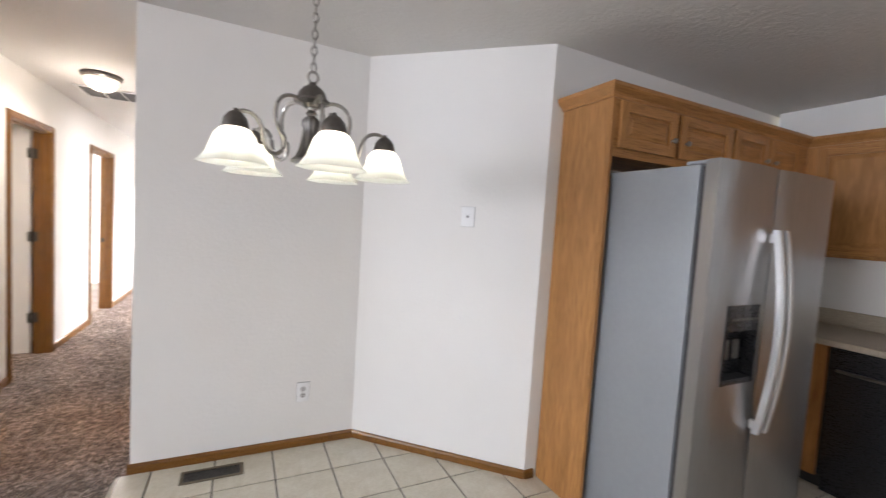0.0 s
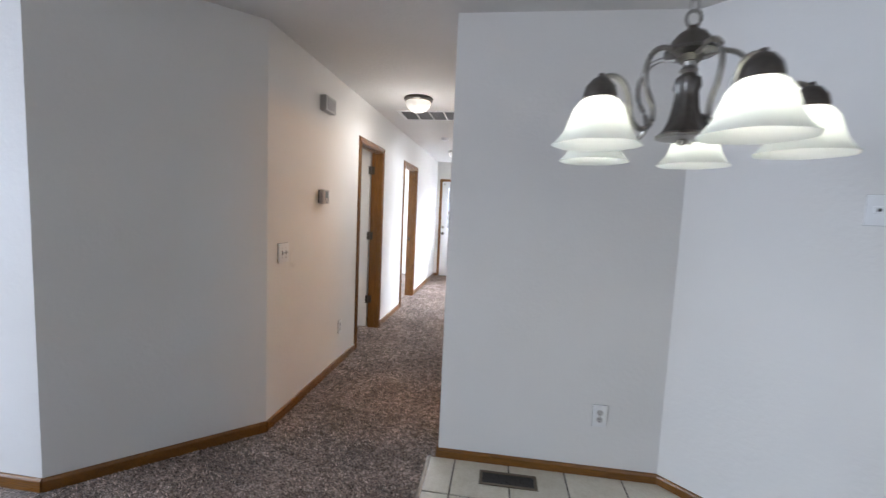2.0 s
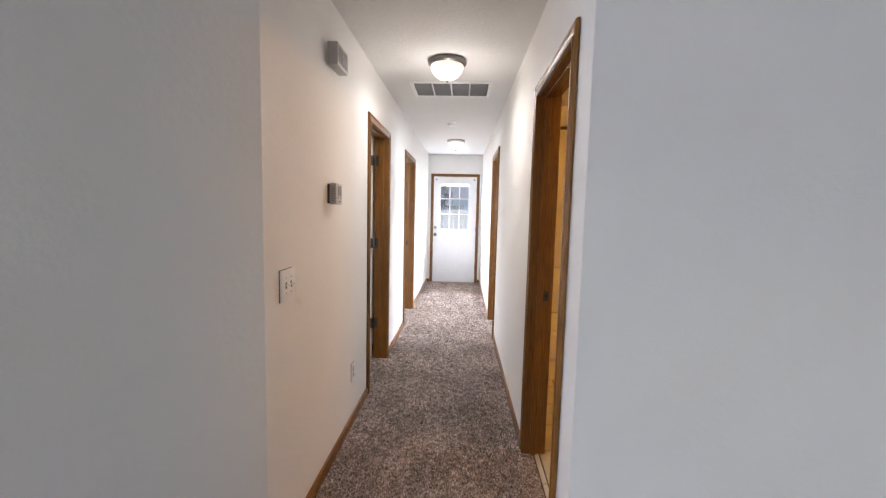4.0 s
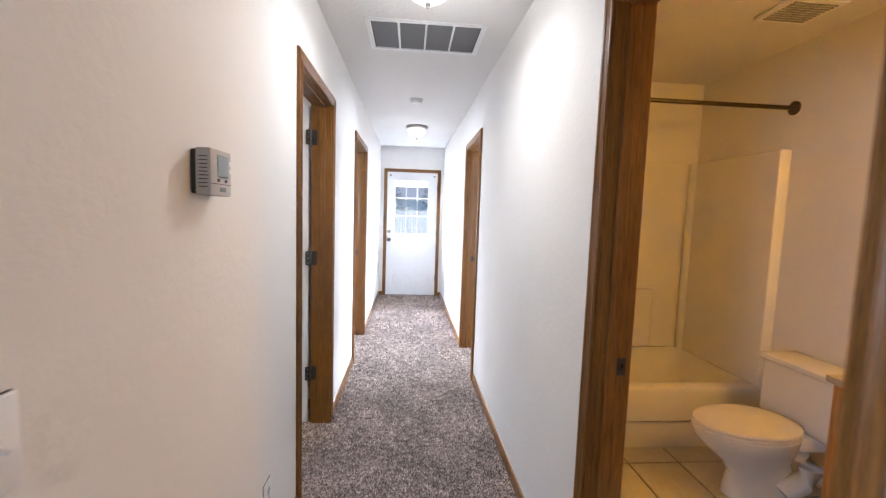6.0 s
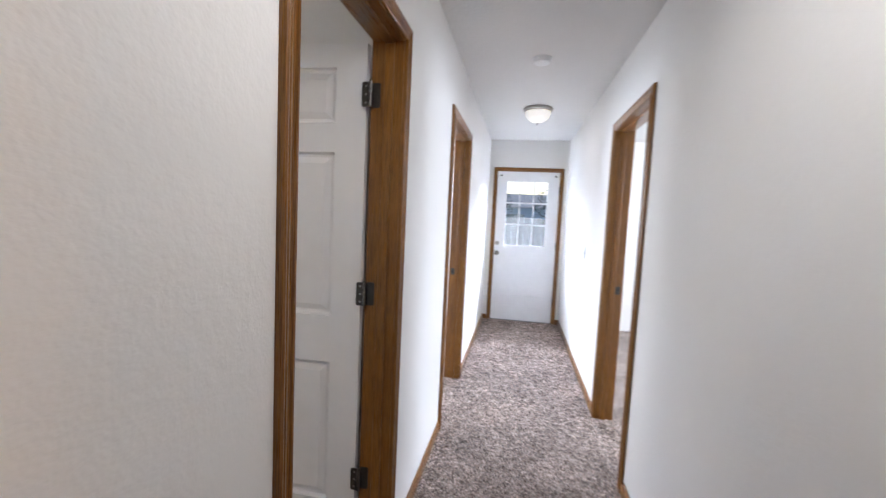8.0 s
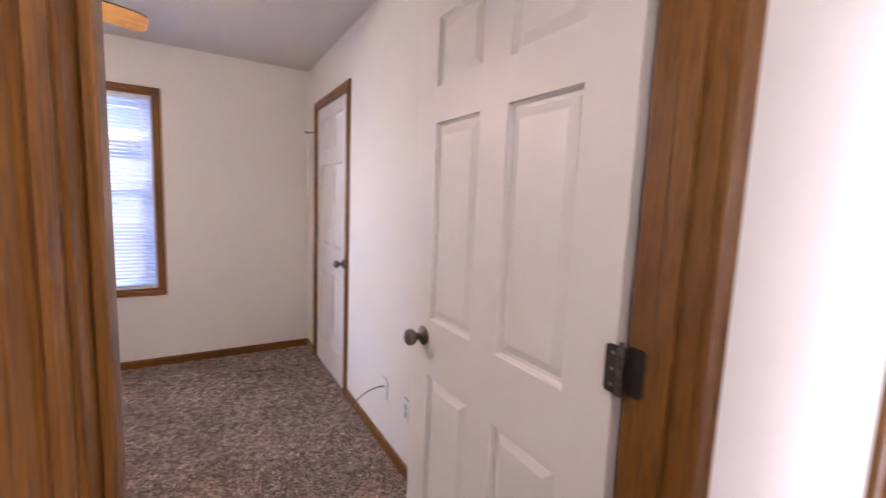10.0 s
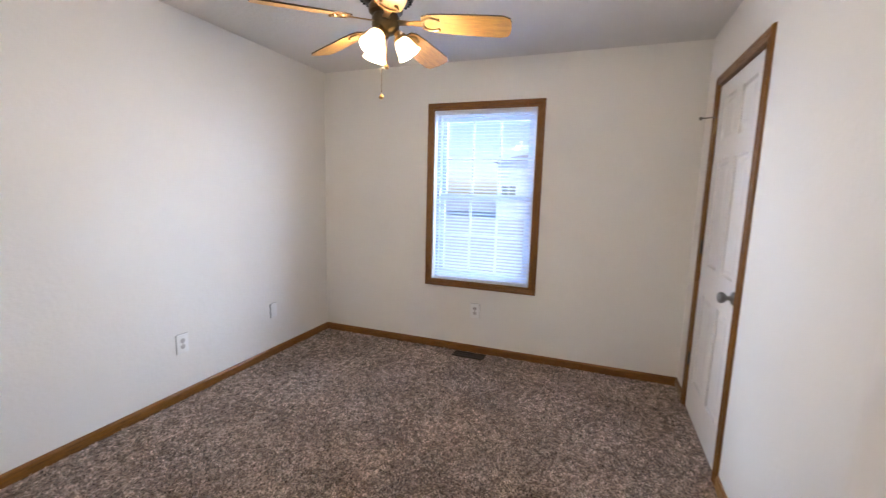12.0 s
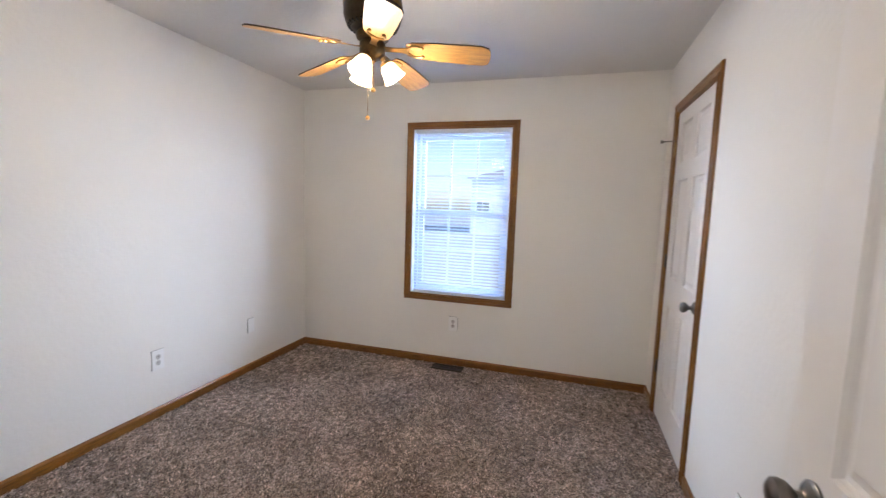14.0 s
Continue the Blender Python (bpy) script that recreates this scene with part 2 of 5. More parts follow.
def glow_glass(name, color, strength, milky):
    """Lit frosted glass: scatters the bulb's light through, and glows with it."""
    m = Mat(name, (0.88, 0.88, 0.85), 0.35)
    tr = m.n.new("ShaderNodeBsdfTranslucent")
    tr.inputs["Color"].default_value = (*color, 1)
    mx = m.n.new("ShaderNodeMixShader")
    mx.inputs[0].default_value = milky
    m.l.new(m.b.outputs[0], mx.inputs[1]), m.l.new(tr.outputs[0], mx.inputs[2])
    m.l.new(mx.outputs[0], m.n["Material Output"].inputs["Surface"])
    m.set("Emission Color", (*color, 1)), m.set("Emission Strength", strength)
    return m.m


SHADE = glow_glass("alabaster_glass_shade", (0.95, 0.98, 0.93), 0.10, 0.6)
FANSHADE = glow_glass("frosted_fan_light_glass", (1.0, 0.80, 0.50), 6.0, 0.5)
BOWL = glow_glass("ribbed_frosted_bowl", (1.0, 0.93, 0.82), 0.8, 0.4)
BOWLOFF = glow_glass("unlit_ribbed_bowl", (1.0, 0.98, 0.95), 0.0, 0.5)


def bulb_mat(name, color, strength):
    m = Mat(name, (1, 1, 1), 0.4)
    m.set("Emission Color", (*color, 1)), m.set("Emission Strength", strength)
    return m.m


BULB = bulb_mat("lit_bulb", (1.0, 0.94, 0.84), 9)


def slat_mat():
    m = Mat("white_slat_sky_tint", (0.82, 0.84, 0.86), 0.45)
    tr = m.n.new("ShaderNodeBsdfTranslucent")
    # the slats are white; blue skylight is painted in here
    tr.inputs["Color"].default_value = (0.40, 0.62, 1.0, 1)
    mx = m.n.new("ShaderNodeMixShader")
    mx.inputs[0].default_value = 0.45
    m.l.new(m.b.outputs[0], mx.inputs[1]), m.l.new(tr.outputs[0], mx.inputs[2])
    m.l.new(mx.outputs[0], m.n["Material Output"].inputs["Surface"])
    return m.m


SLAT = slat_mat()


def leaf_mat():
    m = Mat("haze_blue_leaf", (0.09, 0.12, 0.075), 0.6)
    # blue of haze and shade is mixed into the leaf colour
    m.color(m.ramp(m.noise(7), (0.3, (0.07, 0.105, 0.115)), (0.7, (0.11, 0.15, 0.16))))
    return m.m


LEAF = leaf_mat()


def glass_mat():
    m = Mat("window_glass", (1, 1, 1), 0.02)
    m.set("Transmission Weight", 1.0), m.set("IOR", 1.45)
    return m.m


GLASS = glass_mat()

# ---- mesh helpers ----


def box(bm, x0, x1, y0, y1, z0, z1, bevel=0.0, seg=1):
    vs = [bm.verts.new(p) for p in ((x0, y0, z0), (x1, y0, z0), (x1, y1, z0), (x0, y1, z0), (x0, y0, z1), (x1, y0, z1), (x1, y1, z1), (x0, y1, z1))]
    fs = [bm.faces.new([vs[i] for i in q]) for q in ((3, 2, 1, 0), (4, 5, 6, 7), (0, 1, 5, 4), (1, 2, 6, 5), (2, 3, 7, 6), (3, 0, 4, 7))]
    if bevel:
        es = list({e for f in fs for e in f.edges})
        bmesh.ops.bevel(bm, geom=es, offset=bevel, segments=seg, profile=0.6, affect="EDGES")
    return bm


def B(*boxes, bevel=0.0, seg=1):
    bm = bmesh.new()
    for b in boxes:
        box(bm, *b, bevel=bevel, seg=seg)
    return bm


def prism(bm, pts, z0, z1):
    """A vertical prism on a plan polygon, counter-clockwise."""
    lo, hi = [bm.verts.new((x, y, z0)) for x, y in pts], [bm.verts.new((x, y, z1)) for x, y in pts]
    bm.faces.new(lo[::-1]), bm.faces.new(hi)
    for i in range(len(pts)):
        j = (i + 1) % len(pts)
        bm.faces.new((lo[i], lo[j], hi[j], hi[i]))
    return bm


def lathe(profile, seg=28, bm=None, m=None, wave=None):
    """A turned shape from rows of (radius, z). wave: (count, depth) ripples of the rim radius."""
    bm = bm or bmesh.new()
    m = m or Matrix()
    rings = []
    for k, (r, z) in enumerate(profile):
        ring = []
        for i in range(seg):
            a = math.tau * i / seg
            rr = r * (1 + (wave[1] * math.cos(wave[0] * a) * wave[2][k] if wave else 0))
            ring.append(bm.verts.new(m @ Vector((rr * math.cos(a), rr * math.sin(a), z))))
        rings.append(ring)
    for a, b in zip(rings, rings[1:]):
        for i in range(seg):
            j = (i + 1) % seg
            bm.faces.new((a[i], a[j], b[j], b[i]))
    if profile[0][0] > 1e-4:
        bm.faces.new(rings[0][::-1])
    if profile[-1][0] > 1e-4:
        bm.faces.new(rings[-1])
    bmesh.ops.remove_doubles(bm, verts=[v for r in rings for v in r], dist=1e-5)
    return bm


def tube(path, r, seg=10, bm=None):
    """A round bar along points."""
    bm = bm or bmesh.new()
    path = [Vector(p) for p in path]
    rings = []
    for k, p in enumerate(path):
        d = (path[min(k + 1, len(path) - 1)] - path[max(k - 1, 0)]).normalized()
        up = Vector((0, 0, 1)) if abs(d.z) < 0.9 else Vector((0, 1, 0))
        u = d.cross(up).normalized()
        v = d.cross(u)
        rr = r[k] if isinstance(r, (list, tuple)) else r
        rings.append([bm.verts.new(p + rr * (math.cos(math.tau * i / seg) * u + math.sin(math.tau * i / seg) * v)) for i in range(seg)])
    for a, b in zip(rings, rings[1:]):
        for i in range(seg):
            j = (i + 1) % seg
            bm.faces.new((a[i], a[j], b[j], b[i]))
    bm.faces.new(rings[0][::-1]), bm.faces.new(rings[-1])
    return bm


def bez(p0, p1, p2, p3, n=12):
    p0, p1, p2, p3 = map(Vector, (p0, p1, p2, p3))
    return [(1 - t) ** 3 * p0 + 3 * (1 - t) ** 2 * t * p1 + 3 * (1 - t) * t * t * p2 + t ** 3 * p3 for t in (i / n for i in range(n + 1))]


def mesh_of(bm, name, material, smooth=False):
    bmesh.ops.recalc_face_normals(bm, faces=bm.faces)
    me = bpy.data.meshes.new(name)
    bm.to_mesh(me)
    bm.free()
    me.materials.append(material)
    if smooth:
        me.shade_smooth()
        me.set_sharp_from_angle(angle=radians(38))
    return me


def part(name, bm, material, parent=None, label="", smooth=False):
    ob = new(name, mesh_of(bm, name, material, smooth))
    if parent:
        ob.parent = parent
    return tagged(ob, label) if label else ob


def shared(name, me, parent, m):
    ob = new(name, me)
    ob.parent = parent
    ob.matrix_basis = m
    return ob


def thing(name, label, category, at=(0, 0, 0), rz=0.0, group="", kind=""):
    ob = new(name)
    ob.empty_display_size = 0.1
    ob.matrix_world = pose(*at, 0, 0, rz)
    return tagged(ob, label, category, group, kind)


def structure(name, bm, material, label, category):
    return tagged(part(name, bm, material), label, category, kind="structure")


# ---- plan ----
L, H = -1.6, 2.44                 # hall's west face, ceiling
T = 0.11                          # wall thickness


def RX(y):
    """The hall's east face, which runs a little askew."""
    return -0.515 - 0.0085 * (y - 2.79)


END = 9.365
BX, BS, BN = -5.090, 2.277, 5.381  # bedroom: west, south and north faces
D1, D2 = (4.445, 5.175), (6.291, 7.125)   # west doorways
E1, E2 = (3.012, 3.738), (5.923, 6.700)   # east doorways
DH = 2.024                        # doorway height
RW = 2.792                        # dining wall
ANG, C2 = (0.672, 2.792), (1.483, 2.018)
KX = 3.70                         # kitchen's east wall
TILE_EDGE = -0.565
BATHX = 1.125


def wall_y(name, x0, x1, ya, yb, gaps, material, label, skew=None):
    """A wall along y between two faces, with doorways or windows (y0, y1, z0, z1)."""
    bm = bmesh.new()
    off = skew or (lambda y: 0.0)

    def piece(y0, y1, z0, z1):
        prism(bm, [(x0 + off(y0), y0), (x1 + off(y0), y0), (x1 + off(y1), y1), (x0 + off(y1), y1)], z0, z1)

    y = ya
    for g0, g1, z0, z1 in gaps:
        piece(y, g0, 0, H)
        if z0 > 0:
            piece(g0, g1, 0, z0)
        piece(g0, g1, z1, H)
        y = g1
    piece(y, yb, 0, H)
    return structure(name, bm, material, label, "wall")


def wall_x(name, y0, y1, xa, xb, gaps, material, label):
    bm = bmesh.new()
    x = xa
    for g0, g1, z0, z1 in gaps:
        box(bm, x, g0, y0, y1, 0, H)
        if z0 > 0:
            box(bm, g0, g1, y0, y1, 0, z0)
        box(bm, g0, g1, y0, y1, z1, H)
        x = g1
    box(bm, x, xb, y0, y1, 0, H)
    return structure(name, bm, material, label, "wall")


J = 0.018  # jamb board
skew = lambda y: RX(y) - RX(RW)
SOUTH = 2.125                     # living room's north face
LC = (L, 2.832)
LC2 = (-2.31, SOUTH)
CB = (-2.455, 3.022)              # clipped corner on the bedroom side: where it leaves the south and the east face
SOUTH_END = -3.0

hole = lambda d: (d[0] - J, d[1] + J, 0, DH + J)
# hall's west wall: hall skin and bedroom skin meet back to back
wall_y("wall_hall_west", L - T / 2, L, LC[1], END, [hole(D1), hole(D2)], WALL_SWITCH, "off-white painted hallway wall with hand marks beside the switch")
wall_y("wall_bedroom_east", L - T, L - T / 2, LC[1] - 0.02, BN, [hole(D1)], CREAM, "cream painted bedroom wall beside the doorway")
wall_y("wall_hall_east", RX(RW), RX(RW) + T, RW, END, [hole(E1), hole(E2)], WALL, "off-white painted hallway wall with two doorways", skew)
EDX = (-1.490, -0.670)
wall_x("wall_hall_end", END, END + 0.14, -4.6, 2.8, [(EDX[0] - 0.012, EDX[1] + 0.012, 0, 2.045)], WALL, "off-white end wall round the back door")
# clipped corner between living room and bedroom
bm = bmesh.new()
prism(bm, [LC2, LC, (L - T, CB[1]), (CB[0], BS)], 0, H)
structure("wall_clipped_corner", bm, WALL, "off-white painted diagonal corner wall", "wall")
wall_x("wall_living_north", SOUTH, BS, -6.2, LC2[0] + 0.0, [], WALL, "off-white painted living room wall")
wall_x("wall_bedroom_south", BS, BS + 0.006, BX, CB[0] + 0.004, [], CREAM, "cream painted bedroom side wall with outlets")
wall_x("wall_dining", RW, RW + T, RX(RW) + T, ANG[0] + 0.4, [], WALL, "off-white painted dining wall lit from above")
bm = bmesh.new()
prism(bm, [ANG, C2, (C2[0] + 0.08, C2[1] + 0.08), (ANG[0] + 0.08, ANG[1] + 0.08)], 0, H)
structure("wall_diagonal", bm, WALL, "white painted diagonal pantry wall", "wall")
bm = bmesh.new()
prism(bm, [C2, (KX + T, C2[1] + 0.055), (KX + T, C2[1] + 0.17), (C2[0], C2[1] + 0.12)], 0, H)
structure("wall_kitchen_north", bm, WALL, "off-white kitchen wall behind the refrigerator", "wall")
wall_y("wall_kitchen_east", KX, KX + T, SOUTH_END, C2[1], [], WALL, "off-white kitchen side wall")
# the second opening is added for the kitchen fill
wall_x("wall_living_south", SOUTH_END - 0.15, SOUTH_END, -6.2, KX + T, [(-3.6, -1.2, 0.02, 2.05), (1.55, 2.85, 1.0, 2.0)], WALL, "off-white living room outer wall")
wall_y("wall_living_west", -6.35, -6.2, SOUTH_END, SOUTH, [(-1.6, 0.4, 0.6, 2.0)], WALL, "off-white living room side wall")
# bedroom
WIN = (3.394, 4.249, 0.627, 2.058)
wall_y("wall_bedroom_west", BX - 0.15, BX, BS - 0.2, BN + T, [(WIN[0], WIN[1], WIN[2], WIN[3])], CREAM, "cream painted bedroom wall round the window")
CD = (-4.773, -3.993)
wall_x("wall_bedroom_north", BN, BN + T, BX, L - T, [(CD[0] - J, CD[1] + J, 0, DH + 0.045 + J)], CREAM, "cream painted bedroom wall with a closet door")
wall_x("wall_closet_back", BN + 0.7, BN + 0.8, BX - 0.15, L - T, [], CREAM, "plain closet back wall")
# bathroom and the two far rooms
wall_x("wall_bathroom_north", 5.64, 5.75, RX(5.7) + T, 2.8, [], WALL, "warm white bathroom end wall")
wall_y("wall_bathroom_east", BATHX, BATHX + T, RW + T, 5.64, [], WALL, "warm white bathroom side wall")
wall_y("wall_east_room", 2.7, 2.85, 5.75, END, [(6.5, 8.1, 0.75, 2.05)], WALL, "plain white wall of the far room")
wall_y("wall_west_room", -4.75, -4.6, BN + 0.8, END, [(6.8, 8.4, 0.75, 2.05)], WALL, "plain white wall of the far room")

# floors and ceiling
bm = bmesh.new()
for x0, x1, y0, y1 in ((-6.35, TILE_EDGE, SOUTH_END - 0.15, RW), (-6.35, RX(RW) + 0.05, RW, END), (RX(RW) + 0.05, 2.85, 5.68, END)):
    box(bm, x0, x1, y0, y1, -0.05, 0.0)
structure("floor", bm, CARPET, "taupe brown frieze carpet over living room, hall and bedroom", "carpet")
structure("floor_bedding_dining", B((TILE_EDGE + 0.002, KX + T, SOUTH_END - 0.15, RW + 0.05, -0.05, -0.002)), GROUT, "grey grout bed under the dining room tiles", "floor")
structure("floor_bedding_bathroom", B((RX(RW) + 0.052, BATHX + T, RW + 0.052, 5.68, -0.05, -0.002)), GROUT, "grey grout bed under the bathroom tiles", "floor")
structure("ceiling", B((-6.35, KX + T, SOUTH_END - 0.15, END + 0.14, H, H + 0.1)), CEIL, "off-white ceiling with knock-down texture", "ceiling")

# ---- trim ----
CASING = [(0, 0), (0, 0.010), (0.004, 0.0145), (0.009, 0.0145), (0.012, 0.0085), (0.017, 0.0075), (0.022, 0.0105), (0.032, 0.0135), (0.036, 0.0100), (0.040, 0.0150), (0.046, 0.0165), (0.052, 0.0140), (0.055, 0.0080), (0.055, 0)]


def casing_legs(parent, place, s0, s1, top, z0=0.0, closed=False, width=0.057, axes=("z", "y")):
    """Moulded casing round an opening, mitred at the corners. place(s, z, v) gives the point v off the wall."""
    k = width / 0.057
    path = lambda u: [(s0 - u, z0 - (u if closed else 0)), (s0 - u, top + u), (s1 + u, top + u), (s1 + u, z0 - (u if closed else 0))]
    legs = [(0, 1), (1, 2), (2, 3)] + ([(3, 0)] if closed else [])
    for a, b in legs:
        bm = bmesh.new()
        rows = []
        for u, v in CASING:
            p = path(u * k)
            rows.append([bm.verts.new(place(*p[i], v)) for i in (a, b)])
        for r, q in zip(rows, rows[1:]):
            bm.faces.new((r[0], r[1], q[1], q[0]))
        bm.faces.new([r[0] for r in rows]), bm.faces.new([r[1] for r in rows][::-1])
        upright = (a, b) in ((0, 1), (2, 3))
        part("casing", bm, TRIM[axes[0] if upright else axes[1]], parent, smooth=False)


def jamb(parent, xa, xb, y0, y1, top, stop_at, along="y"):
    """Jamb boards that line a doorway, with stops. xa..xb: the wall's faces."""
    def b(x0, x1, s0, s1, z0, z1):
        return (x0, x1, s0, s1, z0, z1) if along == "y" else (s0, s1, x0, x1, z0, z1)
    part("side_jamb", B(b(xa, xb, y0 - J, y0, 0, top)), TRIM["z"], parent)
    part("side_jamb", B(b(xa, xb, y1, y1 + J, 0, top)), TRIM["z"], parent)
    part("head_jamb", B(b(xa, xb, y0 - J, y1 + J, top, top + J)), TRIM[along], parent)
    s0, s1 = stop_at
    part("door_stop", B(b(s0, s1, y0, y0 + 0.010, 0, top - 0.010), bevel=0.002), TRIM["z"], parent)
    part("door_stop", B(b(s0, s1, y1 - 0.010, y1, 0, top - 0.010), bevel=0.002), TRIM["z"], parent)
    part("door_stop", B(b(s0, s1, y0, y1, top - 0.010, top), bevel=0.002), TRIM[along], parent)


def knob_at(parent, m, material=DARKNICKEL):
    """A door knob on a face whose outward way is +z of m."""
    part("knob", lathe([(0.0, 0.0), (0.032, 0.0), (0.033, 0.004), (0.028, 0.009), (0.016, 0.012), (0.011, 0.018), (0.011, 0.028), (0.017, 0.033), (0.025, 0.042), (0.028, 0.052), (0.026, 0.061), (0.018, 0.067), (0.0, 0.069)], 24, m=m), material, parent, "satin nickel door knob", smooth=True)


def rounded_plate(bm, x0, x1, z0, z1, y0, y1, rad=0.007):
    """A thin upright plate in the xz plane with rounded corners."""
    pts = []
    for cx, cz, a0 in ((x1 - rad, z0 + rad, -90), (x1 - rad, z1 - rad, 0), (x0 + rad, z1 - rad, 90), (x0 + rad, z0 + rad, 180)):
        pts += [(cx + rad * math.cos(radians(a0 + 30 * i)), cz + rad * math.sin(radians(a0 + 30 * i))) for i in range(4)]
    f, k = [bm.verts.new((x, y0, z)) for x, z in pts], [bm.verts.new((x, y1, z)) for x, z in pts]
    bm.faces.new(f), bm.faces.new(k[::-1])
    for i in range(len(pts)):
        j = (i + 1) % len(pts)
        bm.faces.new((f[i], k[i], k[j], f[j]))


def hinge_at(parent, x, y, z, way):
    """A butt hinge: two screwed leaves with rounded corners, a knuckled barrel and its pin. way: -1 if the door leaf lies towards -x."""
    bm = bmesh.new()
    rounded_plate(bm, x - 0.003, x + 0.030, z - 0.045, z + 0.045, y + 0.0008, y + 0.0038)
    rounded_plate(bm, x - 0.036 if way < 0 else x, x if way < 0 else x + 0.036, z - 0.045, z + 0.045, y - 0.0155, y - 0.0125)
    h = part("hinge", bm, HINGE, parent, "dull steel butt hinge", smooth=True)
    bm = bmesh.new()
    for k in range(5):
        tube([(x - 0.003, y - 0.016, z - 0.045 + 0.0182 * k), (x - 0.003, y - 0.016, z - 0.0285 + 0.0182 * k)], 0.0068, 10, bm)
    tube([(x - 0.003, y - 0.016, z + 0.046), (x - 0.003, y - 0.016, z + 0.053)], 0.0048, 10, bm)
    part("barrel", bm, DARKNICKEL, h, smooth=True)
    for dz in (-0.030, 0.0, 0.030):
        part("screw", lathe([(0.0036, 0), (0.0034, 0.0010), (0, 0.0012)], 10, m=pose(x - 0.020, y - 0.0155, z + dz, 90, 0, 0)), NICKEL, h)


def panel_door(parent, w, h, t=0.035, st=0.115, mid=0.105):
    """A white six-panel door leaf: x from the hinge edge, y 0 to t, z up. Returns the slab."""
    pw = (w - 2 * st - mid) / 2
    cols = [(st, st + pw), (st + pw + mid, w - st)]
    rows = [(0.215, 0.787), (0.974, 1.606), (1.716, h - 0.085)]
    bm = bmesh.new()
    box(bm, 0, st, 0, t, 0, h)
    box(bm, w - st, w, 0, t, 0, h)
    box(bm, cols[0][1], cols[1][0], 0.0005, t - 0.0005, 0, h)
    zs = [0] + [v for r in rows for v in r] + [h]
    for z0, z1 in zip(zs[::2], zs[1::2]):
        box(bm, st - 0.001, w - st + 0.001, 0.0002, t - 0.0002, z0, z1)
    slab = part("slab", bm, DOORWHITE, parent, "white six-panel door leaf")
    for x0, x1 in cols:
        for z0, z1 in rows:
            bm = bmesh.new()
            for side in (0, 1):
                f = (lambda d: d) if side == 0 else (lambda d: t - d)
                ring = []
                for inset, d in ((0.0, 0.0), (0.002, 0.008), (0.008, 0.0150), (0.018, 0.0150), (0.041, 0.004), (0.045, 0.004)):
                    ring.append([bm.verts.new((x, f(d), z)) for x, z in ((x0 + inset, z0 + inset), (x1 - inset, z0 + inset), (x1 - inset, z1 - inset), (x0 + inset, z1 - inset))])
                for a, b in zip(ring, ring[1:]):
                    for i in range(4):
                        bm.faces.new((a[i], a[(i + 1) % 4], b[(i + 1) % 4], b[i]))
                bm.faces.new(ring[-1])
            part("panel", bm, DOORWHITE, slab)
    return slab


def strike(parent, x, y, z):
    part("strike_plate", B((x - 0.016, x + 0.016, y - 0.0025, y, z - 0.028, z + 0.028), bevel=0.001), HINGE, parent, "dark steel strike plate")
    part("latch_hole", B((x - 0.006, x + 0.006, y - 0.0032, y - 0.0024, z - 0.011, z + 0.011)), BLACK, parent)


# bedroom doorway and its open door
d1 = thing("door_1", "oak-cased bedroom doorway with a white six-panel door open inside", "door", (0, 0, 0), kind="structure")
casing_legs(d1, lambda s, z, v: (L + v, s, z), D1[0] - 0.004, D1[1] + 0.004, DH + 0.004)
casing_legs(d1, lambda s, z, v: (L - T - v, s, z), D1[0] - 0.004, D1[1] + 0.004, DH + 0.004)
jamb(d1, L - T, L, *D1, DH, (L - T + 0.040, L - T + 0.075))
for z in (0.34, 1.085, 1.83):
    hinge_at(d1, L - T - 0.004, D1[1] - 0.004, z, -1)
strike(d1, L - T + 0.02, D1[0] + 0.0028, 0.93)
leaf = part("door_leaf", B((0, 0.004, 0.030, 0.0345, 0.9, 0.902)), DOORWHITE, d1)
leaf.matrix_basis = pose(-1.738, 5.203, 0.012, 0, 0, 180.4)
DW = 0.815
panel_door(leaf, DW, 2.005, st=0.120, mid=0.115)
# the leaf is laid out from its hinge edge along -x; its face y = 0.035 looks into the doorway
knob_at(leaf, pose(DW - 0.088, 0.035, 0.912, -90, 0, 0))
knob_at(leaf, pose(DW - 0.088, 0.0, 0.912, 90, 0, 0))
part("latch_plate", B((DW, DW + 0.0015, 0.006, 0.029, 0.882, 0.942)), NICKEL, leaf)

# second west doorway
d2 = thing("door_2", "oak-cased open doorway to a bright room", "door", kind="structure")
casing_legs(d2, lambda s, z, v: (L + v, s, z), D2[0] - 0.004, D2[1] + 0.004, DH + 0.004)
casing_legs(d2, lambda s, z, v: (L - T - v, s, z), D2[0] - 0.004, D2[1] + 0.004, DH + 0.004)
jamb(d2, L - T, L, *D2, DH, (L - T + 0.040, L - T + 0.075))
strike(d2, L - T + 0.02, D2[1], 0.93)

# bathroom doorway and second east doorway
for name, d, label in (("door_3", E1, "oak-cased open bathroom doorway with a dark strike plate"), ("door_4", E2, "oak-cased open doorway to a sunlit room")):
    x = RX(sum(d) / 2)
    f = thing(name, label, "door", kind="structure")
    casing_legs(f, lambda s, z, v: (x - v, s, z), d[0] - 0.004, d[1] + 0.004, DH + 0.004)
    casing_legs(f, lambda s, z, v: (x + T + v, s, z), d[0] - 0.004, d[1] + 0.004, DH + 0.004)
    jamb(f, x - 0.002, x + T + 0.002, *d, DH, (x + 0.035, x + 0.070))
    strike(f, x + T - 0.022, d[1], 0.935)

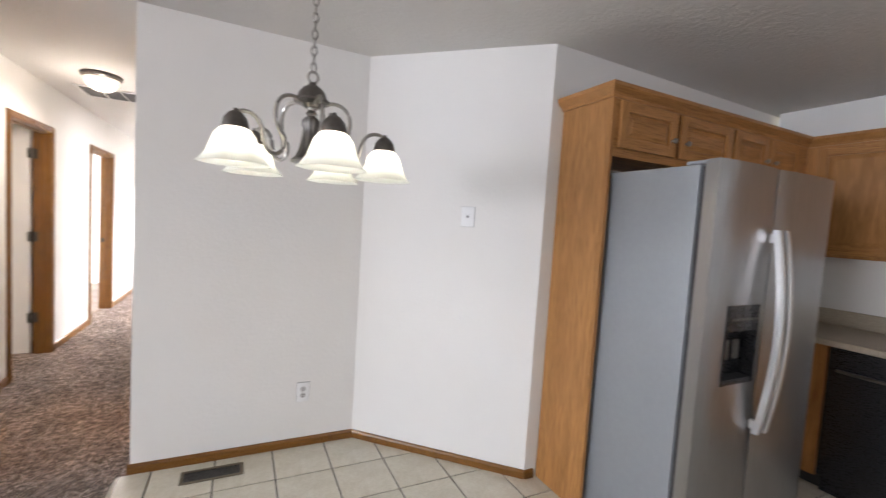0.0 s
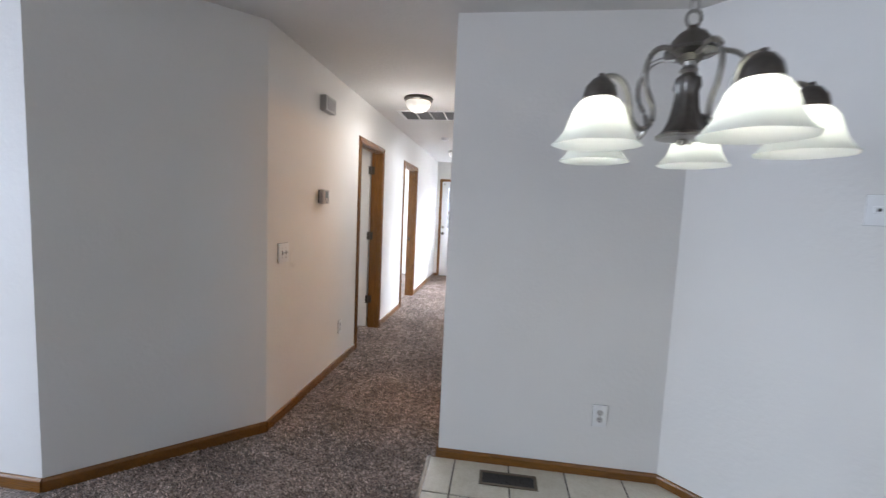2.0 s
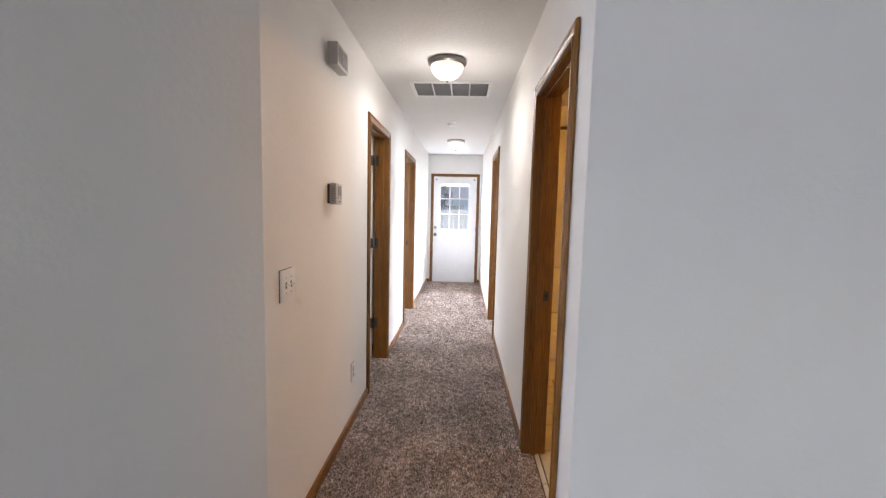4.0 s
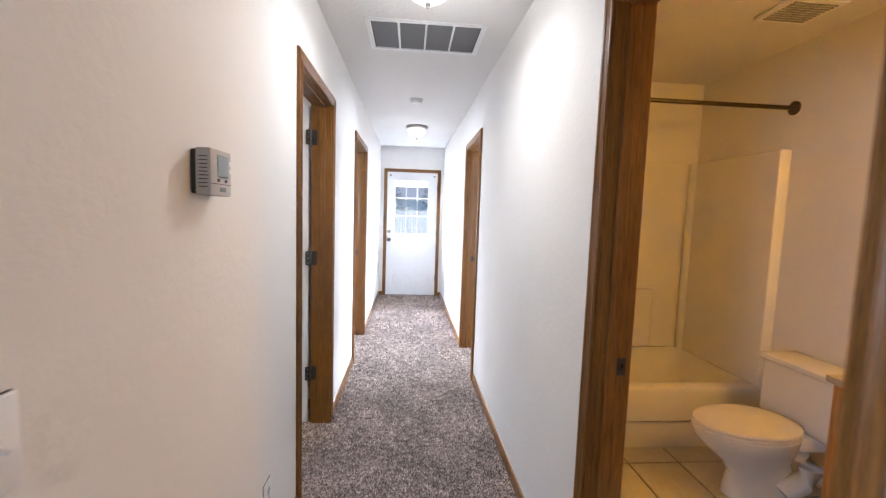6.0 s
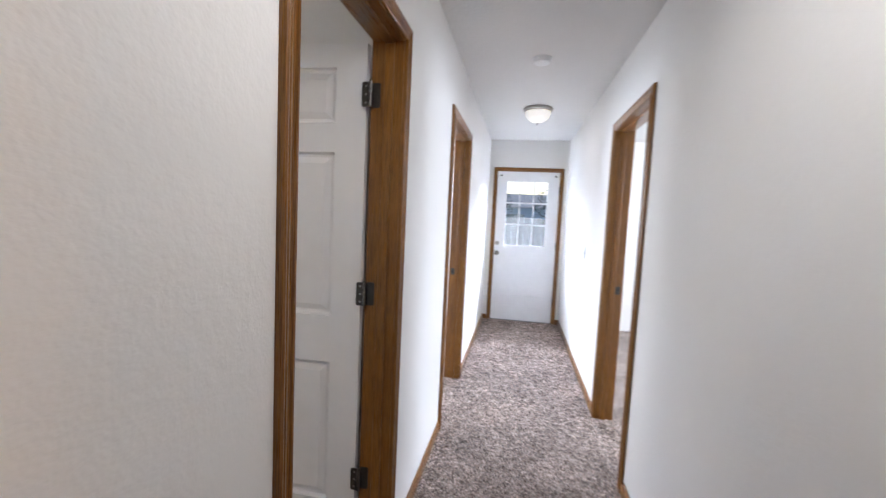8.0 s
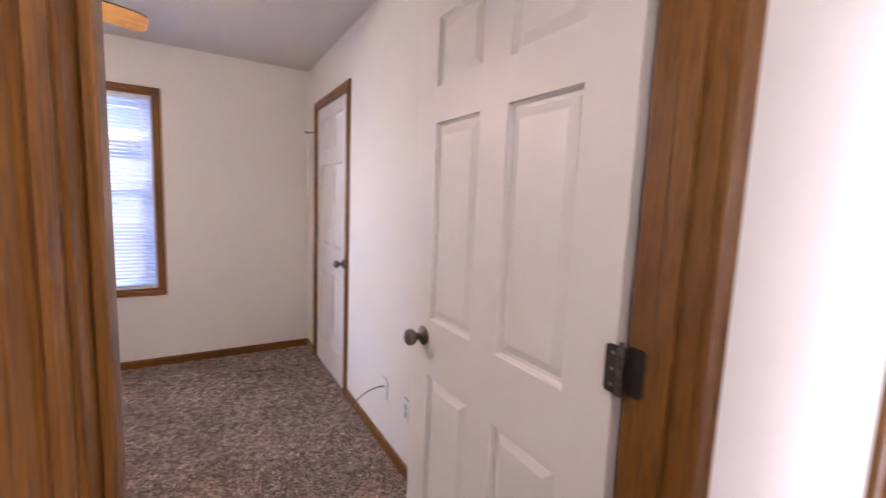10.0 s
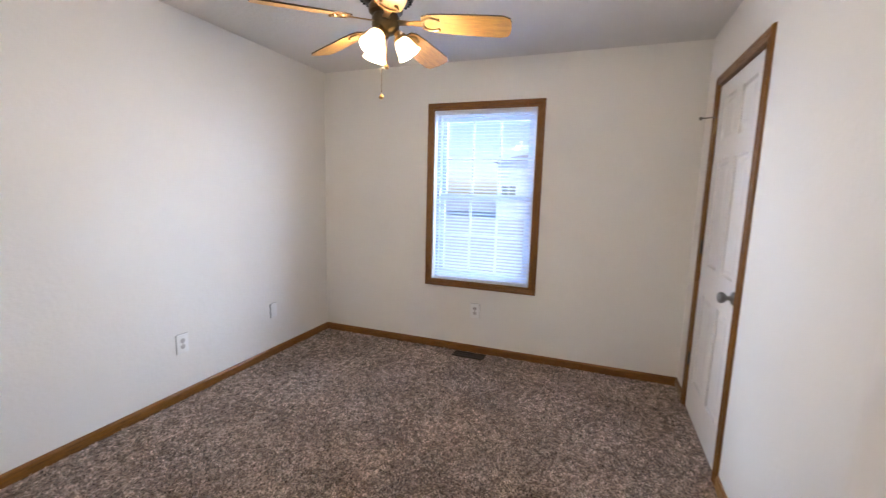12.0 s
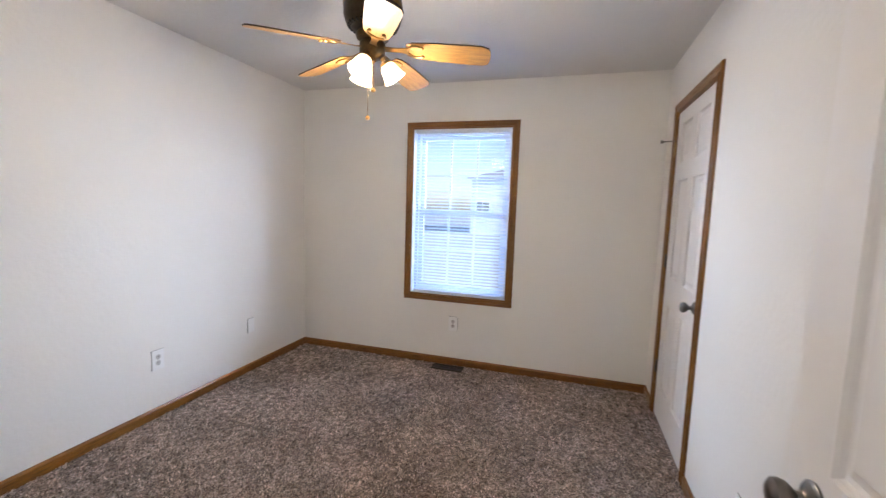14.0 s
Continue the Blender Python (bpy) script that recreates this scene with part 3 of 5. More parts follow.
# closet door, shut
CT = DH + 0.045
d5 = thing("door_5", "white six-panel closet door, shut, in oak casing", "door", kind="structure")
casing_legs(d5, lambda s, z, v: (s, BN - v, z), CD[0] - 0.004, CD[1] + 0.004, CT + 0.004, axes=("z", "x"))
jamb(d5, BN, BN + T, *CD, CT, (BN + 0.042, BN + 0.075), "x")
leaf5 = part("door_leaf", B((0, 0.004, 0.030, 0.0345, 0.9, 0.902)), DOORWHITE, d5)
leaf5.matrix_basis = pose(CD[0] + 0.003, BN + 0.004, 0.012)
panel_door(leaf5, CD[1] - CD[0] - 0.006, 2.048)
knob_at(leaf5, pose(CD[1] - CD[0] - 0.068, 0.0, 0.905, 90, 0, 0))
for z in (0.34, 1.085, 1.83):
    bm = bmesh.new()
    for k in range(5):
        tube([(CD[0] - 0.001, BN - 0.006, z - 0.044 + 0.0178 * k), (CD[0] - 0.001, BN - 0.006, z - 0.0275 + 0.0178 * k)], 0.0068, 10, bm)
    part("hinge", bm, BRASS if z > 1.5 else HINGE, d5, smooth=True)
bm = tube([(CD[0] - 0.001, BN - 0.006, 1.885), (CD[0] - 0.012, BN - 0.040, 1.885), (CD[0] - 0.030, BN - 0.075, 1.885)], 0.004, 8)
tube([(CD[0] - 0.030, BN - 0.075, 1.885), (CD[0] - 0.036, BN - 0.088, 1.885)], 0.011, 10, bm)
part("hinge_pin_stop", bm, DARKNICKEL, d5, "small hinge-pin door stop", smooth=True)

# back door at the hall's end, with nine lights
d6 = thing("door_6", "white steel back door with nine glass lights in oak casing", "door", kind="structure")
casing_legs(d6, lambda s, z, v: (s, END - v, z), EDX[0] - 0.006, EDX[1] + 0.006, 2.038, width=0.046, axes=("z", "x"))
part("side_jamb", B((EDX[0] - 0.0118, EDX[0] + 0.002, END + 0.001, END + 0.139, 0, 2.032)), TRIM["z"], d6)
part("side_jamb", B((EDX[1] - 0.002, EDX[1] + 0.0118, END + 0.001, END + 0.139, 0, 2.032)), TRIM["z"], d6)
part("head_jamb", B((EDX[0] - 0.0118, EDX[1] + 0.0118, END + 0.001, END + 0.139, 2.031, 2.0449)), TRIM["x"], d6)
GX, GZ = (-1.364, -0.812), (1.030, 1.905)
w0, w1 = EDX[0] + 0.003, EDX[1] - 0.003
slab = part("slab", B((w0, GX[0], END + 0.012, END + 0.056, 0.012, 2.03), (GX[1], w1, END + 0.012, END + 0.056, 0.012, 2.03), (GX[0], GX[1], END + 0.012, END + 0.056, 0.012, GZ[0]), (GX[0], GX[1], END + 0.012, END + 0.056, GZ[1], 2.03)), STEELDOOR, d6)
g = 0.03
part("glass_frame", B((GX[0] - g, GX[0] + 0.012, END, END + 0.014, GZ[0] - g, GZ[1] + g), (GX[1] - 0.012, GX[1] + g, END, END + 0.014, GZ[0] - g, GZ[1] + g), (GX[0], GX[1], END + 0.001, END + 0.014, GZ[0] - g, GZ[0] + 0.012), (GX[0], GX[1], END + 0.001, END + 0.014, GZ[1] - 0.012, GZ[1] + g)), STEELDOOR, slab)
pw, ph = (GX[1] - GX[0]) / 3, (GZ[1] - GZ[0]) / 3
for i in (1, 2):
    part("muntin", B((GX[0] + pw * i - 0.010, GX[0] + pw * i + 0.010, END + 0.010, END + 0.050, GZ[0], GZ[1])), STEELDOOR, slab)
    part("muntin", B((GX[0], GX[1], END + 0.011, END + 0.049, GZ[0] + ph * i - 0.010, GZ[0] + ph * i + 0.010)), STEELDOOR, slab)
for i in range(3):
    for k in range(3):
        p = part("pane", B((GX[0] + pw * i + 0.009, GX[0] + pw * (i + 1) - 0.009, END + 0.028, END + 0.032, GZ[0] + ph * k + 0.009, GZ[0] + ph * (k + 1) - 0.009)), GLASS, slab)
        p.visible_shadow = False
for x0, x1 in ((w0 + 0.12, -1.12), (-1.05, w1 - 0.12)):
    bm = bmesh.new()
    for a, b in (((x0, 0.20), (x1, 0.20)), ((x0, 0.36), (x1, 0.36)), ((x0, 0.20), (x0, 0.36)), ((x1, 0.20), (x1, 0.36))):
        tube([(a[0], END + 0.012, a[1]), (b[0], END + 0.012, b[1])], 0.006, 6, bm)
    part("embossed_panel", bm, STEELDOOR, slab, smooth=True)
for z in (0.30, 1.05, 1.80):
    part("hinge", B((w1 - 0.004, w1 + 0.014, END - 0.004, END + 0.014, z - 0.045, z + 0.045), bevel=0.003), HINGE, d6)
knob_at(slab, pose(-1.447, END + 0.012, 0.925, 90, 0, 0))
part("deadbolt", lathe([(0, 0), (0.030, 0), (0.028, 0.012), (0.012, 0.016), (0.010, 0.024), (0, 0.025)], 20, m=pose(-1.447, END + 0.012, 1.06, 90, 0, 0)), NICKEL, slab, smooth=True)
for x in (w0 + 0.05, w1 - 0.05):
    part("blind_bracket", B((x - 0.012, x + 0.012, END - 0.004, END + 0.012, 1.965, 1.985)), HINGE, slab)
part("threshold", B((EDX[0], EDX[1], END - 0.01, END + 0.14, 0.0, 0.011)), LOUVRE, d6)

# baseboards
BH = 0.066


def board(x0, y0, x1, y1, side, bh=BH):
    """A baseboard from point to point; side: +1 if the room lies to the left of the way."""
    a, b = Vector((x0, y0)), Vector((x1, y1))
    d = (b - a).normalized()
    n = Vector((-d.y, d.x)) * side
    prof = [(0, 0), (0.0125, 0), (0.0125, bh - 0.014), (0.010, bh - 0.008), (0.0075, bh - 0.003), (0.004, bh), (0, bh)]
    bm = bmesh.new()
    rows = [[bm.verts.new((*(p + n * v), z)) for p in (a, b)] for v, z in prof]
    for r, q in zip(rows, rows[1:] + rows[:1]):
        bm.faces.new((r[0], r[1], q[1], q[0]))
    bm.faces.new([r[0] for r in rows]), bm.faces.new([r[1] for r in rows][::-1])
    return structure("baseboard", bm, TRIM["x" if abs(d.x) > abs(d.y) else "y"], "oak baseboard along the foot of the wall", "baseboard")


CW = 0.061
board(L, LC[1], L, D1[0] - CW, -1), board(L, D1[1] + CW, L, D2[0] - CW, -1), board(L, D2[1] + CW, L, END, -1)
board(RX(RW), RW, RX(E1[0]), E1[0] - CW, 1), board(RX(E1[1]), E1[1] + CW, RX(E2[0]), E2[0] - CW, 1), board(RX(E2[1]), E2[1] + CW, RX(END), END, 1)
board(L, END, EDX[0] - 0.052, END, -1), board(EDX[1] + 0.052, END, RX(END), END, -1)
board(*LC2, *LC, -1), board(-6.2, SOUTH, *LC2, -1)
board(RX(RW) - 0.0125, RW, *ANG, -1, 0.056), board(*ANG, *C2, -1, 0.054), board(*C2, C2[0] + 0.06, C2[1], -1, 0.054)
board(BX, BS + 0.006, CB[0], BS + 0.006, 1), board(BX, BS, BX, BN, -1), board(BX, BN, CD[0] - CW, BN, -1), board(CD[1] + CW, BN, L - T, BN, -1)
board(CB[0], BS, L - T, CB[1], 1), board(L - T, CB[1], L - T, D1[0] - CW, 1), board(L - T, D1[1] + CW, L - T, BN, 1)

# ---- hall things ----


def plate(name, m, label, kind="outlet", w=0.070, h=0.115):
    """A wall plate: x across, z up, y = 0 the wall, facing -y."""
    t = thing(name, label, {"outlet": "outlet", "switch": "light switch", "jack": "wall plate", "blank": "wall plate"}[kind], group={"outlet": "wall outlets", "switch": "light switches", "jack": "wall plates", "blank": "wall plates"}[kind])
    t.matrix_world = m
    part("cover", B((-w / 2, w / 2, -0.0075, -0.0015, -h / 2, h / 2), bevel=0.0025, seg=2), PLATE, t, smooth=True)
    # dark margin stands for the gap shadow round the cover
    part("back_box", B((-w / 2 - 0.0009, w / 2 + 0.0009, -0.0020, 0, -h / 2 - 0.0009, h / 2 + 0.0009)), SLOT_SHADE, t)
    if kind == "outlet":
        for z in (-0.0195, 0.0195):
            s = part("socket", lathe([(0.0165, 0), (0.0165, 0.0015), (0, 0.0015)], 16, m=pose(0, -0.0075, z, 90, 0, 0)), SOCKET_SHADED, t)
            part("slot", B((-0.0080, -0.0048, -0.0094, -0.0080, z - 0.001, z + 0.008), (0.0048, 0.0080, -0.0094, -0.0080, z - 0.001, z + 0.007), (-0.0023, 0.0023, -0.0094, -0.0080, z - 0.011, z - 0.006)), SLOT_SHADE, s)
        part("screw", lathe([(0.003, 0), (0.003, 0.001), (0, 0.0012)], 10, m=pose(0, -0.0075, 0, 90, 0, 0)), NICKEL, t)
    if kind == "switch":
        t.scale = (1, 1.6, 1)
        for x in (-0.023, 0.023):
            s = part("toggle", B((x - 0.005, x + 0.005, -0.0085, -0.007, -0.012, 0.012)), SLOT_SHADE, t)
            part("lever", B((x - 0.0035, x + 0.0035, -0.020, -0.006, -0.002, 0.006), bevel=0.0015), PLATE, s)
            for z in (-0.030, 0.030):
                part("screw", lathe([(0.003, 0), (0.003, 0.001), (0, 0.0012)], 10, m=pose(x, -0.0075, z, 90, 0, 0)), NICKEL, s)
    if kind == "jack":
        part("jack_block", B((-0.016, 0.016, -0.010, -0.006, -0.012, 0.016), bevel=0.002), PLATE, t)
        part("jack_hole", B((-0.006, 0.006, -0.0106, -0.0098, -0.005, 0.007)), SLOT_SHADE, t)
    return t


def on_west(y, z):
    return pose(L, y, z, 0, 0, 90)


plate("light_switch", on_west(3.008, 1.097), "white double toggle light switch on the hall wall", "switch", 0.120, 0.124)
plate("wall_outlet", on_west(3.995, 0.345), "white wall outlet low on the hall wall", "outlet")
plate("wall_outlet", pose(0.353, RW, 0.345), "white wall outlet low on the dining wall", "outlet", 0.074, 0.12)
ang = math.degrees(math.atan2(C2[1] - ANG[1], C2[0] - ANG[0]))
plate("phone_jack_plate", pose(1.172, ANG[1] + (1.172 - ANG[0]) * (C2[1] - ANG[1]) / (C2[0] - ANG[0]), 1.484, 0, 0, ang), "white phone jack wall plate on the diagonal wall", "jack", 0.078, 0.116)
plate("wall_outlet", pose(-3.553, BS + 0.006, 0.375, 0, 0, 180), "white wall outlet on the bedroom side wall", "outlet", 0.080, 0.127)
plate("wall_plate", pose(-4.36, BS + 0.006, 0.383, 0, 0, 180), "white cable wall plate on the bedroom side wall", "blank")
plate("wall_outlet", pose(BX, 3.806, 0.376, 0, 0, 90), "white wall outlet under the bedroom window", "outlet", 0.080, 0.127)
plate("wall_outlet", pose(-3.005, BN, 0.345, 0, 0, 0), "white wall outlet low beside the open door", "outlet")
plate("cable_wall_plate", pose(-3.280, BN, 0.345, 0, 0, 0), "white cable wall plate low on the bedroom wall", "blank", 0.070, 0.112)
plate("light_switch", pose(RX(7.6), 7.62, 1.12, 0, 0, -90), "white light switch near the back door", "switch", 0.08, 0.116)
cable = thing("coaxial_cable", "dark coaxial cable drooping from the wall plate onto carpet", "cable")
part("cord", tube(bez((-3.280, BN - 0.004, 0.355), (-3.30, BN - 0.10, 0.372), (-3.44, BN - 0.15, 0.20), (-3.59, BN - 0.13, 0.030), 18), 0.0038, 8), CABLE, cable, smooth=True)
part("connector", tube([(-3.280, BN - 0.001, 0.355), (-3.281, BN - 0.020, 0.360)], 0.0065, 8), NICKEL, cable, smooth=True)

th = thing("thermostat", "grey-beige programmable thermostat on the hall wall", "thermostat")
th.matrix_world = on_west(3.562, 1.474)
part("wall_base", B((-0.050, 0.050, -0.016, 0, -0.050, 0.050), bevel=0.003), DARKGREY, th, "dark grey wall base")
part("housing", B((-0.054, 0.054, -0.047, -0.012, -0.054, 0.054), bevel=0.006, seg=2), GREYPLASTIC, th, smooth=True)
part("screen_bezel", B((-0.0225, 0.034, -0.0478, -0.0465, -0.0105, 0.042), bevel=0.0004), LOUVRE, th)
part("screen", B((-0.0205, 0.032, -0.0484, -0.0476, -0.0085, 0.040)), SCREEN, th, "grey display")
for x in (-0.017, 0.0215):
    part("button", B((x - 0.005, x + 0.005, -0.049, -0.046, -0.021, -0.014), bevel=0.001), DARKGREY, th)
for z in (0.008, 0.026):
    part("button", B((0.0365, 0.0495, -0.049, -0.046, z - 0.0055, z + 0.0055), bevel=0.001), PLATE, th)
part("label_bar", B((-0.010, 0.020, -0.0478, -0.0465, -0.044, -0.034)), SCREEN, th)
part("lid_seam", B((-0.052, 0.052, -0.0475, -0.046, -0.0268, -0.0252)), SLOT_SHADE, th)
slit = mesh_of(B((-0.0545, -0.0535, -0.040, -0.020, -0.0011, 0.0011), bevel=0.0), "side_slit", DARKGREY)
for k in range(9):
    shared("side_slit", slit, th, pose(0, 0, -0.034 + 0.0085 * k))

ch = thing("door_chime", "beige doorbell chime box high on the hall wall", "door chime")
ch.matrix_world = on_west(3.61, 2.165)
part("cover", B((-0.092, 0.092, -0.052, 0, -0.056, 0.056), bevel=0.006, seg=2), GREYPLASTIC, ch, smooth=True)
part("grille_bar", B(*[(-0.07 + 0.02 * i, -0.064 + 0.02 * i, -0.0530, -0.051, -0.04, 0.04) for i in range(8)]), SLOT_SHADE, ch)


def flush_light(y, lit):
    f = thing("ceiling_light", ("flush ceiling light with dark nickel rim and ribbed glass bowl" if y < 6 else "flush ceiling light with pale nickel rim and ribbed glass bowl, glow added") + (", lit" if lit else ""), "ceiling light", (-1.05, y, H), group="hall ceiling lights")
    part("canopy", lathe([(0, 0), (0.128, 0), (0.136, -0.008), (0.134, -0.024), (0.118, -0.036), (0.112, -0.036)], 40), DARKNICKEL if y < 6 else NICKEL, f, smooth=True)
    rib = [0, 0.3, 1, 1, 1, 0.8, 0.3, 0]
    part("glass_bowl", lathe([(0.112, -0.034), (0.114, -0.040), (0.112, -0.056), (0.102, -0.080), (0.082, -0.104), (0.052, -0.124), (0.020, -0.134), (0.0, -0.136)], 96, wave=(24, 0.018, rib)), BOWL if lit else BOWLOFF, f, smooth=True)
    part("finial", lathe([(0, -0.134), (0.011, -0.136), (0.012, -0.142), (0.006, -0.148), (0.007, -0.154), (0.0, -0.160)], 14), DARKNICKEL, f, smooth=True)
    return f


flush_light(4.42, True)
# the far bowl is really unlit; its glow is added for the hall's end
flush_light(7.73, True)
# each bowl lights mostly down, little up and sideways; the far one's is added
for y, down, around in ((4.42, 5.8, 4.2), (7.73, 1.4, 1.0)):
    lamp("hall_light_bowl", "AREA", look((-1.05, y, H - 0.165), (-1.05, y + 0.001, 0.0)), down, (1.0, 0.94, 0.86), w=0.22, h=0.22)
    lamp("hall_light_bulb", "POINT", pose(-1.05, y, H - 0.30), around, (1.0, 0.94, 0.86), r=0.05)

sm = thing("smoke_detector", "small round white smoke detector on the ceiling", "smoke detector", (-1.075, 6.50, H))
part("base", lathe([(0, 0), (0.060, 0), (0.060, -0.012), (0.056, -0.014)], 28), WHITEMETAL, sm, smooth=True)
part("cover", lathe([(0.054, -0.012), (0.052, -0.030), (0.044, -0.036), (0.020, -0.038), (0, -0.038)], 28), WHITEMETAL, sm, smooth=True)

gr = thing("return_air_grille", "white return-air grille with four louvred panels darkened for shade", "air vent", (-1.040, 5.105, H))
GW, GD = 0.338, 0.215
part("frame", B((-GW, GW, -GD, -GD + 0.028, -0.010, 0), (-GW, GW, GD - 0.028, GD, -0.010, 0), (-GW, -GW + 0.028, -GD + 0.028, GD - 0.028, -0.010, 0), (GW - 0.028, GW, -GD + 0.028, GD - 0.028, -0.010, 0), bevel=0.002), WHITEMETAL, gr)
part("backing", B((-GW + 0.028, GW - 0.028, -GD + 0.028, GD - 0.028, -0.0008, -0.0002)), DARKGREY, gr)
span = 2 * (GW - 0.028) / 4
for i in (1, 2, 3):
    x = -GW + 0.028 + span * i
    part("divider", B((x - 0.006, x + 0.006, -GD + 0.028, GD - 0.028, -0.009, -0.0015)), WHITEMETAL, gr)
# louvres darker than the frame: their backlit shade is in the enamel colour
lou = mesh_of(B((-span / 2 + 0.006, span / 2 - 0.006, -0.0010, 0.0010, -0.0085, -0.0015)), "louvre", LOUVRE)
for i in range(4):
    for k in range(26):
        shared("louvre", lou, gr, pose(-GW + 0.028 + span * (i + 0.5), -GD + 0.036 + 0.0139 * k, 0))


def floor_vent(x, y, w, d, label, z=0.0, rim=VENTFRAME):
    v = thing("floor_register", label, "floor vent", (x, y, z), group="floor registers")
    part("frame", B((-w / 2, w / 2, -d / 2, -d / 2 + 0.016, 0, 0.006), (-w / 2, w / 2, d / 2 - 0.016, d / 2, 0, 0.006), (-w / 2, -w / 2 + 0.016, -d / 2 + 0.016, d / 2 - 0.016, 0, 0.006), (w / 2 - 0.016, w / 2, -d / 2 + 0.016, d / 2 - 0.016, 0, 0.006), bevel=0.0015), rim, v)
    # flat black sheet stands for the darkness below the fins
    part("duct", B((-w / 2 + 0.016, w / 2 - 0.016, -d / 2 + 0.016, d / 2 - 0.016, 0.0002, 0.001)), BLACK, v)
    n = int((max(w, d) - 0.04) / 0.014)
    long_x = w > d
    me = mesh_of(B((-0.0022, 0.0022, -d / 2 + 0.016, d / 2 - 0.016, 0.001, 0.0045) if long_x else (-w / 2 + 0.016, w / 2 - 0.016, -0.0022, 0.0022, 0.001, 0.0045)), "fin", DARKMETAL)
    for k in range(n):
        s = -(max(w, d) - 0.04) / 2 + (k + 0.5) * 0.014
        shared("fin", me, v, pose(s, 0, 0) if long_x else pose(0, s, 0))
    return v


floor_vent(-0.120, 2.648, 0.302, 0.118, "brown metal floor register set in the dining tiles", 0.004)
floor_vent(-4.990, 3.795, 0.115, 0.275, "dark metal floor register in the bedroom carpet", 0.006, DARKMETAL)

# ---- chandelier ----
CHX, CHY = 0.179, 1.618
cd = thing("chandelier", "satin nickel five-arm chandelier with lit alabaster bell shades", "chandelier", (CHX, CHY, -0.014))
part("canopy", lathe([(0, H + 0.014), (0.062, H + 0.014), (0.060, H - 0.012), (0.040, H - 0.024), (0.012, H - 0.030), (0, H - 0.03)], 28), NICKEL, cd, smooth=True)
n_links = int((H - 0.03 - 1.905) / 0.026)
me = None
for k in range(n_links):
    z = H - 0.035 - 0.026 * (k + 0.5)
    if me is None:
        pts = [(0.0085 * math.cos(a), 0, 0.0165 * math.sin(a)) for a in (math.tau * i / 14 for i in range(15))]
        me = mesh_of(tube(pts, 0.0024, 6), "chain_link", NICKEL, True)
    shared("chain_link", me, cd, pose(0, 0, z, 0, 0, 90 * (k % 2)))
pts = [(0.016 * math.cos(a), 0, 1.893 + 0.018 * math.sin(a)) for a in (math.tau * i / 20 for i in range(21))]
part("top_ring", tube(pts, 0.0042, 8), NICKEL, cd, smooth=True)
part("top_dome", lathe([(0.0, 1.878), (0.010, 1.876), (0.014, 1.868), (0.030, 1.858), (0.042, 1.842), (0.046, 1.828), (0.056, 1.820), (0.057, 1.813), (0.030, 1.808), (0.022, 1.795), (0.0, 1.795)], 32), DARKNICKEL, cd, smooth=True)
part("neck", lathe([(0.016, 1.800), (0.012, 1.786), (0.020, 1.776), (0.012, 1.768)], 24), NICKEL, cd, smooth=True)
flute = [0, 0.6, 1, 1, 1, 1, 1, 0.5, 0]
part("fluted_column", lathe([(0.012, 1.770), (0.026, 1.757), (0.029, 1.738), (0.024, 1.728), (0.025, 1.715), (0.028, 1.690), (0.034, 1.660), (0.044, 1.638), (0.054, 1.628)], 60, wave=(10, 0.06, flute)), DARKNICKEL, cd, smooth=True)
part("foot", lathe([(0.054, 1.630), (0.060, 1.624), (0.058, 1.618), (0.012, 1.614), (0.010, 1.606), (0, 1.602)], 32), NICKEL, cd, smooth=True)
AR = 0.240
for k in range(5):
    a = radians(-11 + 72 * k)
    q = Matrix.Rotation(a, 4, "Z")
    path = bez((0.030, 0, 1.806), (0.105, 0, 1.848), (0.150, 0, 1.765), (0.105, 0, 1.700), 14)
    path += bez((0.105, 0, 1.700), (0.060, 0, 1.635), (0.150, 0, 1.590), (0.160, 0, 1.680), 14)[1:]
    path += bez((0.160, 0, 1.680), (0.165, 0, 1.735), (0.215, 0, 1.750), (AR, 0, 1.722), 10)[1:]
    arm = part("arm", tube([q @ p for p in path], 0.0062, 8), NICKEL, cd, smooth=True)
    m = Matrix.Translation((AR * math.cos(a), AR * math.sin(a), 0))
    part("socket_cup", lathe([(0, 1.738), (0.006, 1.736), (0.007, 1.730), (0.018, 1.724), (0.031, 1.708), (0.035, 1.692), (0.036, 1.682), (0.0, 1.682)], 24, m=m), DARKNICKEL, arm, smooth=True)
    wv = [0, 0, 0.1, 0.3, 0.6, 0.9, 1, 0.9, 0.6, 0]
    part("glass_shade", lathe([(0.030, 1.684), (0.042, 1.676), (0.054, 1.660), (0.062, 1.636), (0.070, 1.612), (0.084, 1.592), (0.094, 1.582), (0.081, 1.592), (0.066, 1.614), (0.050, 1.660)], 48, m=m, wave=(6, 0.03, wv)), SHADE, arm, "lit white alabaster glass bell shade", smooth=True)
    part("bulb", lathe([(0.0, 1.684), (0.012, 1.683), (0.013, 1.672), (0.022, 1.650), (0.026, 1.630), (0.021, 1.612), (0.010, 1.603), (0, 1.601)], 18, m=m), BULB, arm, smooth=True)
    lamp("chandelier_bulb", "POINT", pose(CHX + AR * math.cos(a), CHY + AR * math.sin(a), 1.614), 1.5, (1.0, 0.94, 0.86), r=0.031)

# ---- kitchen ----


